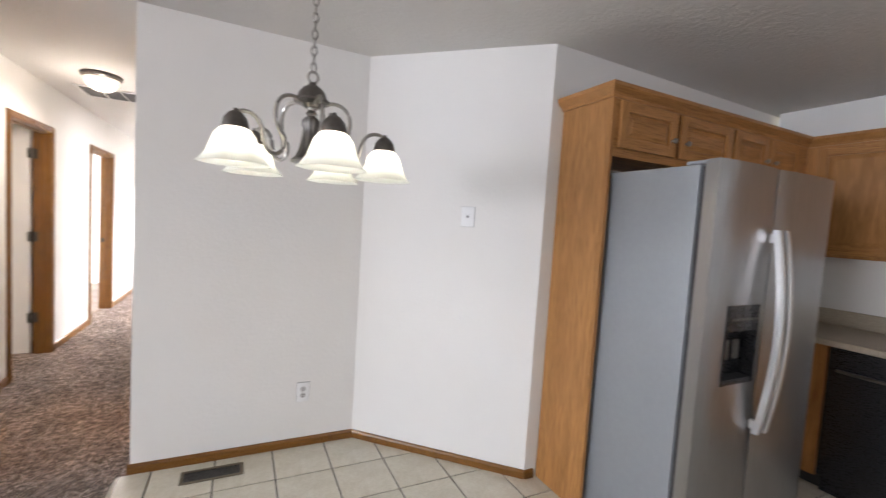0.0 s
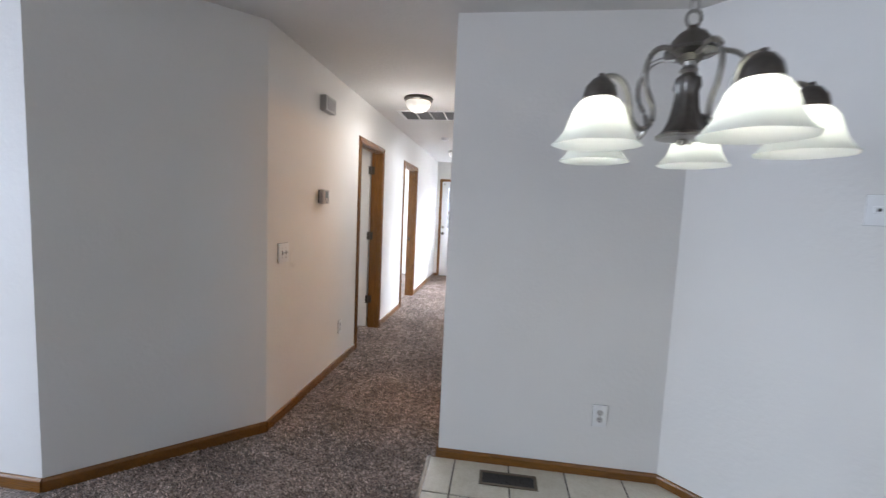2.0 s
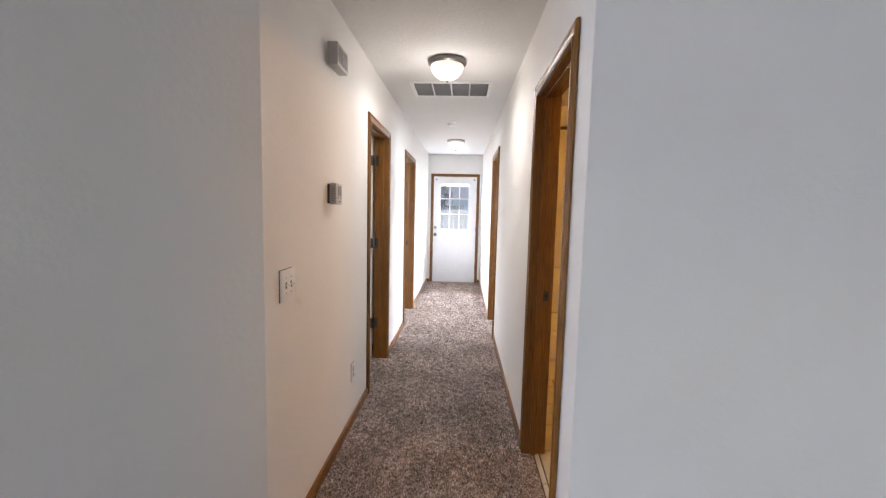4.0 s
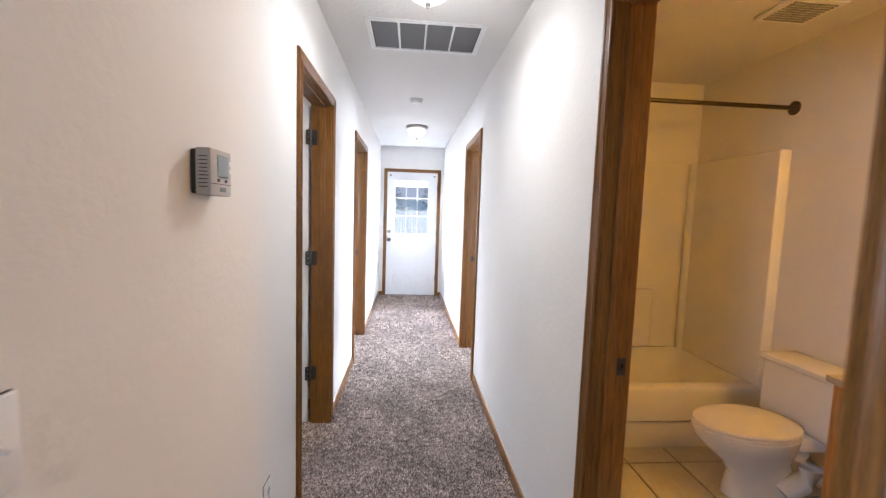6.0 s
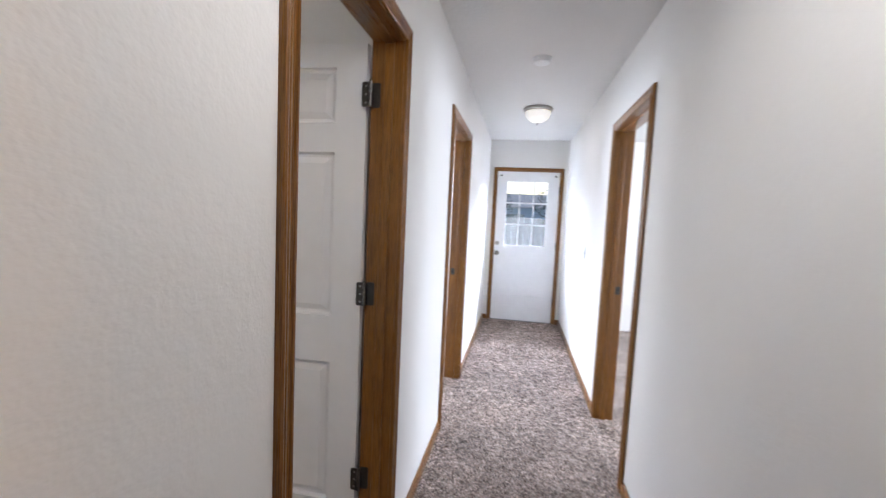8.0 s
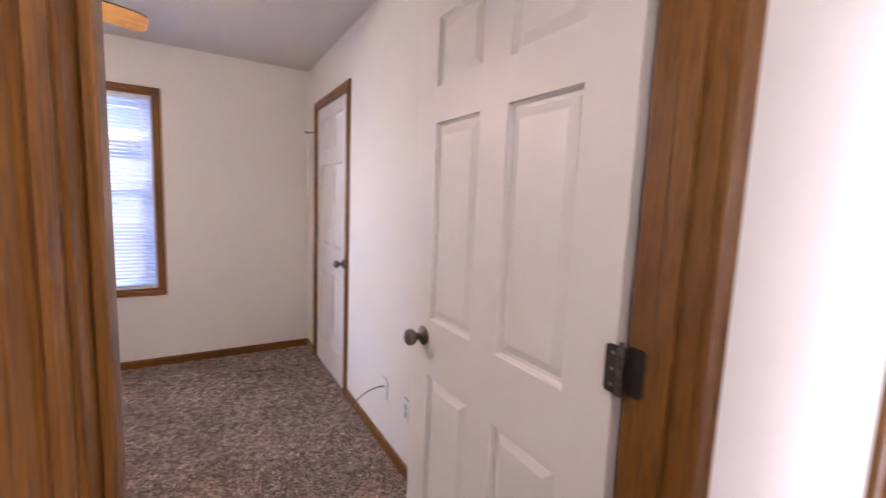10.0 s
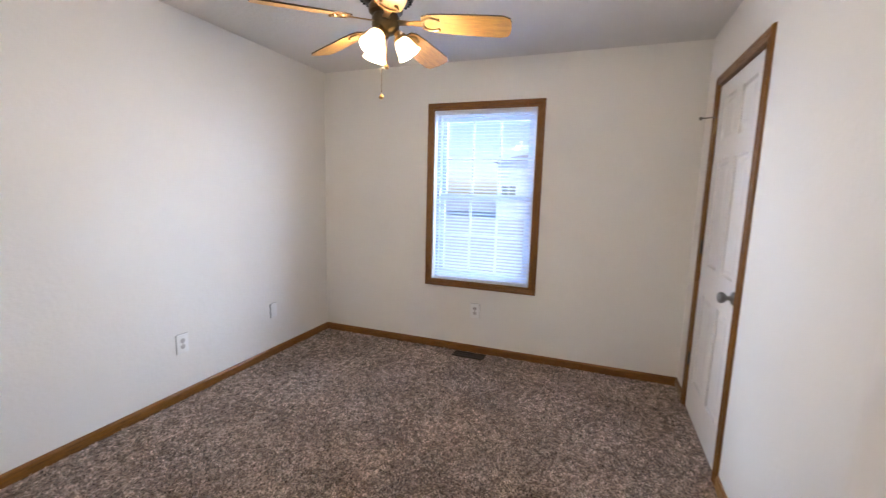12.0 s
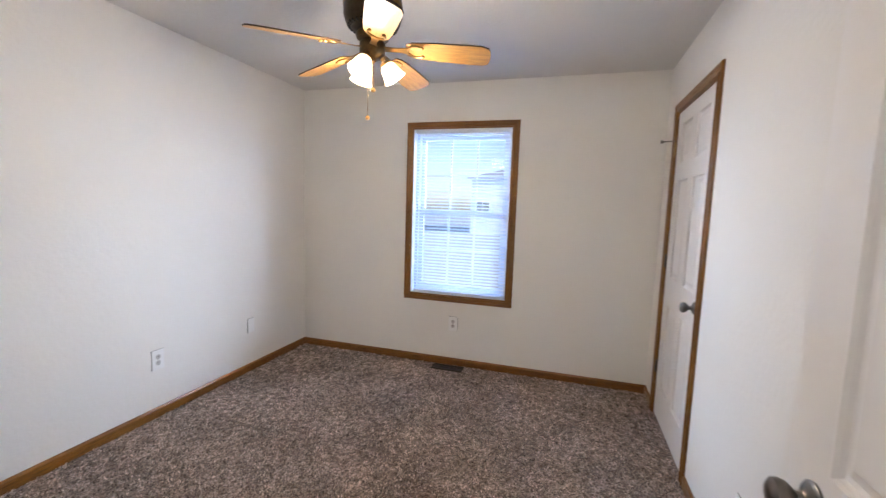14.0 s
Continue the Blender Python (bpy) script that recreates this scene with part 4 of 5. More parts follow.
def raised_door(parent, x0, x1, y, z0, z1, knob_x=None, along="x", face=-1):
    """A raised-panel oak cabinet door at y (or x), facing -y (or -x)."""
    fr = 0.052
    b = (lambda u0, u1, d0, d1, a, c: (u0, u1, y - d1, y - d0, a, c)) if along == "x" else (lambda u0, u1, d0, d1, a, c: (y - d1, y - d0, u0, u1, a, c))
    d = part("door", B(b(x0 + 0.004, x1 - 0.004, 0, 0.0055, z0 + 0.004, z1 - 0.004)), CAB["z"], parent)
    for u in (x0, x1 - fr):
        part("stile", B(b(u, u + fr, 0.0005, 0.019, z0, z1), bevel=0.003), CAB["z"], d)
    for z in (z0, z1 - fr):
        part("rail", B(b(x0 + fr, x1 - fr, 0.0005, 0.0185, z, z + fr), bevel=0.002), CAB[along], d)
    bm = bmesh.new()
    rings = []
    for inset, t in ((0.0, 0.006), (0.008, 0.006), (0.030, 0.015), (0.034, 0.015)):
        u0, u1, a, c = x0 + fr + inset, x1 - fr - inset, z0 + fr + inset, z1 - fr - inset
        rings.append([bm.verts.new((u, y - t, z) if along == "x" else (y - t, u, z)) for u, z in ((u0, a), (u1, a), (u1, c), (u0, c))])
    for r, q in zip(rings, rings[1:]):
        for i in range(4):
            bm.faces.new((r[i], r[(i + 1) % 4], q[(i + 1) % 4], q[i]))
    bm.faces.new(rings[-1])
    part("raised_panel", bm, CAB["x" if along == "x" and (x1 - x0) > (z1 - z0) else "z"], d)
    if knob_x is not None:
        kz = z0 + (0.080 if along == "x" else 0.045)
        m = pose(knob_x, y - 0.019, kz, 90, 0, 0) if along == "x" else pose(y - 0.019, knob_x, kz, 0, -90, 0)
        part("knob", lathe([(0.006, 0), (0.005, 0.010), (0.013, 0.016), (0.015, 0.022), (0.010, 0.028), (0, 0.029)], 16, m=m), NICKEL, d, "satin nickel cabinet knob", smooth=True)


KN = C2[1]
UF = 1.676
pn = thing("tall_end_panel", "tall honey oak end panel beside the refrigerator", "cabinet panel")
part("panel", B((1.565, 1.585, UF + 0.016, KN, 0.004, 2.105), bevel=0.002), CAB["z"], pn)
part("face_strip", B((1.5645, 1.5875, UF - 0.004, UF + 0.0155, 0.004, 2.105), bevel=0.0015), CAB["z"], pn, "solid oak edge strip")
up = thing("wall_cabinet", "honey oak wall cabinet with raised panel doors over the refrigerator", "cabinet", group="kitchen wall cabinets")
part("body", B((1.587, 3.375, UF, KN, 1.815, 2.105)), CAB["x"], up)
for x0, x1, kx in ((1.612, 2.025, 1.985), (2.058, 2.510, 2.097), (2.544, 2.890, 2.850), (2.906, 3.265, 2.946)):
    raised_door(up, x0, x1, UF - 0.001, 1.856, 2.084, kx)
crown = thing("crown_moulding", "honey oak crown moulding along the cabinet tops", "moulding")
prof = [(0.0, 2.090), (0.010, 2.090), (0.014, 2.104), (0.030, 2.118), (0.042, 2.130), (0.046, 2.134), (0.046, 2.152), (0.0, 2.152)]


def crown_run(name, pts):
    bm = bmesh.new()
    rows = [[bm.verts.new((*f(v), z)) for f in pts] for v, z in prof]
    for r, q in zip(rows, rows[1:]):
        for i in range(len(pts) - 1):
            bm.faces.new((r[i], r[i + 1], q[i + 1], q[i]))
    part(name, bm, CAB["x"], crown)


RF = KX - 0.325
crown_run("moulding", [lambda v: (1.565 - v, KN), lambda v: (1.565 - v, UF - v), lambda v: (RF - v, UF - v), lambda v: (RF - v, -0.4)])
rc = thing("wall_cabinet", "dark-looking oak wall cabinet over the kitchen counter", "cabinet", group="kitchen wall cabinets")
part("body", B((RF, KX, -0.3, KN, 1.375, 2.105)), CAB["z"], rc)
raised_door(rc, 1.146, 1.606, RF - 0.001, 1.395, 2.072, 1.196, "y")
raised_door(rc, 0.656, 1.126, RF - 0.001, 1.395, 2.072, 1.076, "y")
raised_door(rc, 0.156, 0.636, RF - 0.001, 1.395, 2.072, 0.206, "y")

ct = thing("countertop", "tan laminate countertop with low backsplash", "countertop")
part("top", B((3.04, KX, -0.3, KN, 0.872, 0.910), bevel=0.006, seg=2), LAMINATE, ct, smooth=True)
part("top_return", B((2.54, 3.041, 1.376, KN, 0.873, 0.9095), bevel=0.006, seg=2), LAMINATE, ct, smooth=True)
part("backsplash", B((KX - 0.020, KX, -0.3, KN - 0.02, 0.9096, 1.015), bevel=0.003), LAMINATE, ct)
part("backsplash", B((2.53, KX, KN - 0.020, KN, 0.9096, 1.015), bevel=0.003), LAMINATE, ct)
bc = thing("base_cabinet", "oak base cabinet in the kitchen corner", "cabinet", group="kitchen base cabinets")
part("body", B((2.55, 3.07, 1.406, KN, 0.09, 0.871), (3.07, KX, 1.330, KN, 0.09, 0.871)), CAB["z"], bc)
part("toe_kick", B((2.57, 3.14, 1.466, KN, 0.004, 0.09), (3.14, KX, 1.330, KN, 0.004, 0.09)), SLOT_SHADE, bc)
dwr = thing("dishwasher", "black dishwasher under the counter", "dishwasher")
part("front", B((3.060, KX - 0.05, 0.711, 1.321, 0.11, 0.868), bevel=0.006, seg=2), BLACK, dwr, smooth=True)
part("control_panel", B((3.050, 3.062, 0.714, 1.318, 0.735, 0.862), bevel=0.003), BLACK, dwr)
part("handle", B((3.030, 3.052, 0.756, 1.276, 0.735, 0.752), bevel=0.004), DARKNICKEL, dwr)
part("kick_plate", B((3.11, KX - 0.05, 0.716, 1.316, 0.004, 0.108)), BLACK, dwr)
b2 = thing("base_cabinet", "oak base cabinet beside the dishwasher", "cabinet", group="kitchen base cabinets")
part("body", B((3.07, KX, -0.3, 0.706, 0.09, 0.871)), CAB["z"], b2)
part("toe_kick", B((3.14, KX, -0.3, 0.706, 0.004, 0.09)), SLOT_SHADE, b2)

fr = thing("refrigerator", "stainless steel side-by-side refrigerator with grey side", "refrigerator")
FX0, FX1, FY = 1.612, 2.500, 1.157
SPL = 2.020
part("body", B((FX0 + 0.004, FX1 - 0.004, FY + 0.092, KN - 0.03, 0.03, 1.735), bevel=0.006, seg=2), FRIDGESIDE, fr, "grey textured steel cabinet", smooth=True)
part("gasket", B((FX0 + 0.016, FX1 - 0.016, FY + 0.070, FY + 0.094, 0.09, 1.728)), GASKET, fr)
part("foot_grille", B((FX0 + 0.02, FX1 - 0.02, FY + 0.05, FY + 0.10, 0.006, 0.085)), BLACK, fr)
part("hinge_cover", B((FX0 + 0.01, FX0 + 0.10, FY + 0.03, FY + 0.16, 1.736, 1.752), bevel=0.004), FRIDGESIDE, fr)
part("hinge_cover", B((FX1 - 0.10, FX1 - 0.01, FY + 0.03, FY + 0.16, 1.736, 1.752), bevel=0.004), FRIDGESIDE, fr)


def fridge_door(x0, x1, hole=None):
    """A door with a softly crowned front; hole (x0, x1, z0, z1) lets the dispenser in."""
    bm = bmesh.new()
    n = 12
    front = []
    for i in range(n + 1):
        s = i / n
        front.append((x0 + (x1 - x0) * s, FY + 0.016 * (abs(2 * s - 1) ** 3.0)))
    pts = front + [(x1, FY + 0.068), (x0, FY + 0.068)]
    if not hole:
        prism(bm, pts, 0.095, 1.752)
    else:
        prism(bm, pts, 0.095, hole[2]), prism(bm, pts, hole[3], 1.752)
        a = [p for p in front if p[0] < hole[0] - 1e-4] + [(hole[0], FY), (hole[0], FY + 0.068), (x0, FY + 0.068)]
        c = [(hole[1], FY + 0.001)] + [p for p in front if p[0] > hole[1] + 1e-4] + [(x1, FY + 0.068), (hole[1], FY + 0.068)]
        prism(bm, a, hole[2], hole[3]), prism(bm, c, hole[2], hole[3])
    return bm


DISP = (1.728, 1.952, 0.852, 1.180)
fz = part("freezer_door", fridge_door(FX0, SPL - 0.004, DISP), STEEL, fr, "brushed stainless freezer door", smooth=True)
fd = part("fridge_door", fridge_door(SPL + 0.004, FX1), STEEL, fr, "brushed stainless refrigerator door", smooth=True)
part("dispenser_recess", B((DISP[0], DISP[1], FY + 0.060, FY + 0.066, DISP[2], DISP[3]), (DISP[0], DISP[0] + 0.008, FY - 0.004, FY + 0.062, DISP[2], DISP[3]), (DISP[1] - 0.008, DISP[1], FY - 0.004, FY + 0.062, DISP[2], DISP[3]), (DISP[0] + 0.008, DISP[1] - 0.008, FY - 0.004, FY + 0.062, DISP[2], DISP[2] + 0.012), (DISP[0] + 0.008, DISP[1] - 0.008, FY - 0.006, FY + 0.030, 1.075, DISP[3])), BLACK, fz, "black dispenser recess")
part("paddle", B((1.787, 1.827, FY + 0.030, FY + 0.038, 0.945, 1.030), (1.857, 1.897, FY + 0.030, FY + 0.038, 0.945, 1.030), bevel=0.004), DARKNICKEL, fz)
part("drip_tray", B((DISP[0] + 0.012, DISP[1] - 0.012, FY, FY + 0.055, DISP[2] + 0.012, DISP[2] + 0.020)), DARKGREY, fz)
part("button_strip", B(*[(1.760 + 0.032 * i, 1.778 + 0.032 * i, FY - 0.0075, FY - 0.005, 1.118, 1.128) for i in range(6)]), DARKNICKEL, fz)
for x, host in ((SPL - 0.036, fz), (SPL + 0.018, fd)):
    pts = [(x, FY - 0.020 - 0.044 * math.sin(math.pi * s) ** 0.9, 0.625 + 0.870 * s) for s in (i / 26 for i in range(27))]
    bm = bmesh.new()
    rings = []
    for p in pts:
        rings.append([bm.verts.new((p[0] + dx, p[1] + dy, p[2])) for dx, dy in ((-0.013, 0.012), (-0.013, -0.010), (-0.008, -0.016), (0.008, -0.016), (0.013, -0.010), (0.013, 0.012))])
    for r, q in zip(rings, rings[1:]):
        for i in range(6):
            bm.faces.new((r[i], r[(i + 1) % 6], q[(i + 1) % 6], q[i]))
    bm.faces.new(rings[0]), bm.faces.new(rings[-1])
    for z in (0.660, 1.460):
        box(bm, x - 0.010, x + 0.010, FY - 0.022, FY + 0.004, z - 0.018, z + 0.018)
    part("handle", bm, HANDLE, host, "bowed pale steel handle", smooth=True)

# ---- bathroom ----
BW = RX(5) + T
tub = thing("bathtub", "white fibreglass bathtub with moulded three-sided surround", "bathtub")
TY0, TY1, TZ = 4.815, 5.638, 0.392
bm = bmesh.new()


def rrect(x0, x1, y0, y1, r, z, n=6):
    out = []
    for cx, cy, a0 in ((x1 - r, y0 + r, -90), (x1 - r, y1 - r, 0), (x0 + r, y1 - r, 90), (x0 + r, y0 + r, 180)):
        out += [Vector((cx + r * math.cos(radians(a0 + 90 * i / n)), cy + r * math.sin(radians(a0 + 90 * i / n)), z)) for i in range(n + 1)]
    return out


loops = [rrect(BW + 0.002, BATHX - 0.002, TY0 + 0.030, TY1, 0.004, 0.0), rrect(BW + 0.002, BATHX - 0.002, TY0 + 0.030, TY1, 0.004, 0.165), rrect(BW + 0.002, BATHX - 0.002, TY0 + 0.004, TY1, 0.004, 0.185), rrect(BW + 0.002, BATHX - 0.002, TY0, TY1, 0.004, TZ - 0.022), rrect(BW + 0.004, BATHX - 0.004, TY0 + 0.008, TY1, 0.008, TZ - 0.006), rrect(BW + 0.01, BATHX - 0.01, TY0 + 0.022, TY1 - 0.01, 0.012, TZ), rrect(BW + 0.06, BATHX - 0.06, TY0 + 0.080, TY1 - 0.06, 0.10, TZ), rrect(BW + 0.075, BATHX - 0.075, TY0 + 0.096, TY1 - 0.075, 0.11, TZ - 0.02), rrect(BW + 0.15, BATHX - 0.12, TY0 + 0.14, TY1 - 0.12, 0.12, 0.10), rrect(BW + 0.20, BATHX - 0.16, TY0 + 0.18, TY1 - 0.16, 0.10, 0.075)]
rings = [[bm.verts.new(p) for p in lp] for lp in loops]
for r, q in zip(rings, rings[1:]):
    for i in range(len(r)):
        bm.faces.new((r[i], r[(i + 1) % len(r)], q[(i + 1) % len(r)], q[i]))
bm.faces.new(rings[-1])
part("tub", bm, FIBREGLASS, tub, smooth=True)
SZ = 1.835
part("back_surround", B((BW + 0.002, BATHX - 0.002, TY1 - 0.035, TY1, TZ, SZ), bevel=0.008, seg=2), FIBREGLASS, tub, smooth=True)
part("end_surround", B((BATHX - 0.075, BATHX - 0.002, TY0 + 0.012, TY1 - 0.03, TZ, SZ), bevel=0.010, seg=3), FIBREGLASS, tub, smooth=True)
part("end_surround", B((BW + 0.002, BW + 0.035, TY0 + 0.012, TY1 - 0.03, TZ, SZ), bevel=0.010, seg=3), FIBREGLASS, tub, smooth=True)
part("corner_cove", tube([(BATHX - 0.060, TY1 - 0.060, TZ), (BATHX - 0.060, TY1 - 0.060, SZ - 0.01)], 0.042, 16), FIBREGLASS, tub, smooth=True)
part("moulded_shelf", B((0.56, 0.80, TY1 - 0.085, TY1 - 0.03, 0.40, 0.86), bevel=0.025, seg=4), FIBREGLASS, tub, smooth=True)
part("moulded_shelf", B((BW + 0.03, 0.14, TY1 - 0.085, TY1 - 0.03, 0.40, 0.86), bevel=0.025, seg=4), FIBREGLASS, tub, smooth=True)
part("grab_bar", tube([(0.13, TY1 - 0.07, 0.835), (0.57, TY1 - 0.07, 0.835)], 0.010, 12), FIBREGLASS, tub, smooth=True)
rod = thing("shower_rod", "dark bronze shower curtain rod above the bathtub", "curtain rod")
part("rod", tube([(BW, TY0 + 0.03, 2.075), (BATHX, TY0 + 0.03, 2.075)], 0.0125, 14), BRONZE, rod, smooth=True)
for x, s in ((BATHX, -90), (BW, 90)):
    part("flange", lathe([(0, 0), (0.040, 0), (0.040, 0.008), (0.022, 0.020), (0.014, 0.026)], 20, m=pose(x, TY0 + 0.03, 2.075, 0, s, 0)), BRONZE, rod, smooth=True)

to = thing("toilet", "white porcelain toilet with closed lid beside the bathtub", "toilet", (BATHX - 0.02, 4.425, 0.004))
to.scale = (1.08, 0.97, 0.92)


def ring_loft(rows, seg=36):
    """A loft of egg-shaped rings: (centre x, half length front, half length back, half width, z)."""
    bm = bmesh.new()
    rings = []
    for cx, lf, lb, hw, z in rows:
        ring = []
        for i in range(seg):
            a = math.tau * i / seg
            c, s = math.cos(a), math.sin(a)
            ring.append(bm.verts.new((cx - (lf if c > 0 else lb) * c, hw * s, z)))
        rings.append(ring)
    for r, q in zip(rings, rings[1:]):
        for i in range(seg):
            bm.faces.new((r[i], r[(i + 1) % seg], q[(i + 1) % seg], q[i]))
    bm.faces.new(rings[0][::-1]), bm.faces.new(rings[-1])
    return bm


part("bowl", ring_loft([(-0.36, 0.16, 0.22, 0.105, 0), (-0.36, 0.155, 0.21, 0.10, 0.05), (-0.37, 0.13, 0.19, 0.085, 0.13), (-0.38, 0.16, 0.18, 0.10, 0.20), (-0.40, 0.235, 0.20, 0.155, 0.29), (-0.41, 0.268, 0.21, 0.178, 0.35), (-0.41, 0.275, 0.21, 0.182, 0.378), (-0.41, 0.268, 0.205, 0.176, 0.385)]), PORCELAIN, to, smooth=True)
part("trapway", tube([(-0.30, -0.095, 0.06), (-0.22, -0.10, 0.12), (-0.16, -0.095, 0.20), (-0.22, -0.085, 0.27)], [0.05, 0.055, 0.055, 0.04], 14), PORCELAIN, to, smooth=True)
part("seat", ring_loft([(-0.41, 0.272, 0.195, 0.180, 0.387), (-0.41, 0.278, 0.20, 0.185, 0.392), (-0.41, 0.278, 0.20, 0.185, 0.402), (-0.41, 0.270, 0.195, 0.178, 0.407)]), PORCELAIN, to, smooth=True)
part("lid", ring_loft([(-0.40, 0.278, 0.195, 0.182, 0.409), (-0.40, 0.284, 0.20, 0.187, 0.414), (-0.40, 0.280, 0.198, 0.184, 0.424), (-0.40, 0.24, 0.17, 0.15, 0.431)]), PORCELAIN, to, "closed white toilet lid", smooth=True)
part("tank", B((-0.195, -0.010, -0.225, 0.225, 0.375, 0.700), bevel=0.022, seg=3), PORCELAIN, to, smooth=True)
part("tank_lid", B((-0.207, -0.002, -0.238, 0.238, 0.701, 0.738), bevel=0.010, seg=3), PORCELAIN, to, smooth=True)
part("tank_neck", B((-0.25, -0.05, -0.12, 0.12, 0.30, 0.376), bevel=0.02, seg=2), PORCELAIN, to, smooth=True)
va = thing("bathroom_vanity", "oak bathroom vanity with a pale top", "vanity")
part("body", B((BATHX - 0.53, BATHX, 2.94, 3.99, 0.09, 0.775)), CAB["z"], va)
part("toe_kick", B((BATHX - 0.47, BATHX, 2.94, 3.98, 0.004, 0.09)), SLOT_SHADE, va)
part("top", B((BATHX - 0.555, BATHX, 2.91, 4.005, 0.776, 0.806), bevel=0.006, seg=2), LAMINATE, va, smooth=True)
ev = thing("exhaust_vent", "square white exhaust fan vent on the bathroom ceiling", "air vent", (0.755, 4.49, H))
part("frame", B((-0.14, 0.14, -0.12, 0.12, -0.016, 0), bevel=0.006), WHITEMETAL, ev)
for k in range(9):
    part("slat", B((-0.11, 0.11, -0.088 + 0.021 * k, -0.080 + 0.021 * k, -0.021, -0.016)), LOUVRE, ev)
board(BW, 4.81, BW, E1[1] + CW, 1)

# ---- bedroom window and blind ----
wd = thing("window_1", "white vinyl double-hung window in oak casing with a mini blind", "window", kind="structure")
casing_legs(wd, lambda s, z, v: (BX + v, s, z), WIN[0], WIN[1], WIN[3], WIN[2], True, 0.062)
y0, y1, z0, z1 = WIN
part("window_frame", B((BX - 0.15, BX - 0.06, y0, y0 + 0.035, z0, z1), (BX - 0.15, BX - 0.06, y1 - 0.035, y1, z0, z1), (BX - 0.15, BX - 0.06, y0 + 0.035, y1 - 0.035, z0, z0 + 0.04), (BX - 0.15, BX - 0.06, y0 + 0.035, y1 - 0.035, z1 - 0.04, z1)), SKY_VINYL, wd)
part("reveal", B((BX - 0.06, BX, y0, y0 + 0.008, z0, z1), (BX - 0.06, BX, y1 - 0.008, y1, z0, z1), (BX - 0.06, BX, y0, y1, z0, z0 + 0.008), (BX - 0.06, BX, y0, y1, z1 - 0.008, z1)), SKY_VINYL, wd)
zm = 1.345
for xx, a, b in ((BX - 0.10, z0 + 0.04, zm + 0.02), (BX - 0.13, zm - 0.02, z1 - 0.04)):
    s = part("sash", B((xx - 0.014, xx + 0.014, y0 + 0.035, y0 + 0.075, a, b), (xx - 0.014, xx + 0.014, y1 - 0.075, y1 - 0.035, a, b), (xx - 0.014, xx + 0.014, y0 + 0.075, y1 - 0.075, a, a + 0.04), (xx - 0.014, xx + 0.014, y0 + 0.075, y1 - 0.075, b - 0.04, b)), SKY_VINYL, wd)
    for i in (1, 2):
        y = y0 + 0.075 + (y1 - y0 - 0.15) * i / 3
        part("muntin", B((xx - 0.004, xx + 0.004, y - 0.008, y + 0.008, a + 0.04, b - 0.04)), SKY_VINYL, s)
    part("muntin", B((xx - 0.0035, xx + 0.0035, y0 + 0.075, y1 - 0.075, (a + b) / 2 - 0.008, (a + b) / 2 + 0.008)), SKY_VINYL, s)
    p = part("pane", B((xx - 0.010, xx - 0.006, y0 + 0.073, y1 - 0.073, a + 0.038, b - 0.038)), GLASS, s)
    p.visible_shadow = False
bl = thing("mini_blind", "white mini blind let down over the bedroom window, slats half open", "window blind")
part("headrail", B((BX - 0.040, BX - 0.012, y0 + 0.014, y1 - 0.014, z1 - 0.036, z1 - 0.009), bevel=0.002), SKY_VINYL, bl)
part("bottom_rail", B((BX - 0.038, BX - 0.014, y0 + 0.020, y1 - 0.020, z0 + 0.010, z0 + 0.024), bevel=0.003), SKY_VINYL, bl)
bm = bmesh.new()
sw = 0.0135
rows = []
for k in range(5):
    u = -1 + 2 * k / 4
    rows.append([bm.verts.new((sw * u, s * ((y1 - y0) / 2 - 0.020), 0.0022 * (1 - u * u))) for s in (-1, 1)])
for r, q in zip(rows, rows[1:]):
    bm.faces.new((r[0], r[1], q[1], q[0]))
slat = mesh_of(bm, "slat", SLAT, True)
PITCH = 0.0272
n = int((z1 - 0.045 - z0 - 0.026) / PITCH)
for k in range(n):
    shared("slat", slat, bl, pose(BX - 0.026, (y0 + y1) / 2, z0 + 0.036 + PITCH * k, 0, 20, 0))
for y in (y0 + 0.12, y1 - 0.12):
    part("ladder_cord", tube([(BX - 0.0135, y, z0 + 0.02), (BX - 0.0135, y, z1 - 0.03)], 0.0009, 5), SKY_VINYL, bl)
part("tilt_wand", tube([(BX - 0.006, y0 + 0.06, z1 - 0.04), (BX - 0.004, y0 + 0.062, z1 - 0.62)], 0.0035, 8), SKY_VINYL, bl, smooth=True)

# ---- ceiling fan ----
FNX, FNY, FBZ = -3.388, 3.845, 2.100
fan = thing("ceiling_fan", "bronze five-blade ceiling fan with golden oak blades and three lit lamps", "ceiling fan", (FNX, FNY, 0))
part("canopy", lathe([(0, H), (0.085, H), (0.085, H - 0.03), (0.070, H - 0.060), (0.060, H - 0.075), (0.0, H - 0.075)], 32), BRONZE, fan, smooth=True)
part("motor_housing", lathe([(0.050, H - 0.07), (0.070, 2.345), (0.112, 2.325), (0.128, 2.295), (0.128, 2.230), (0.118, 2.195), (0.090, 2.172), (0.055, 2.160), (0.0, 2.160)], 40), BRONZE, fan, smooth=True)
part("motor_band", lathe([(0.129, 2.285), (0.131, 2.280), (0.131, 2.268), (0.129, 2.262)], 40), BRASS, fan, smooth=True)
part("flywheel", lathe([(0.0, 2.160), (0.070, 2.158), (0.074, 2.146), (0.070, 2.132), (0.055, 2.124), (0.0, 2.124)], 32), FANBRONZE, fan, smooth=True)
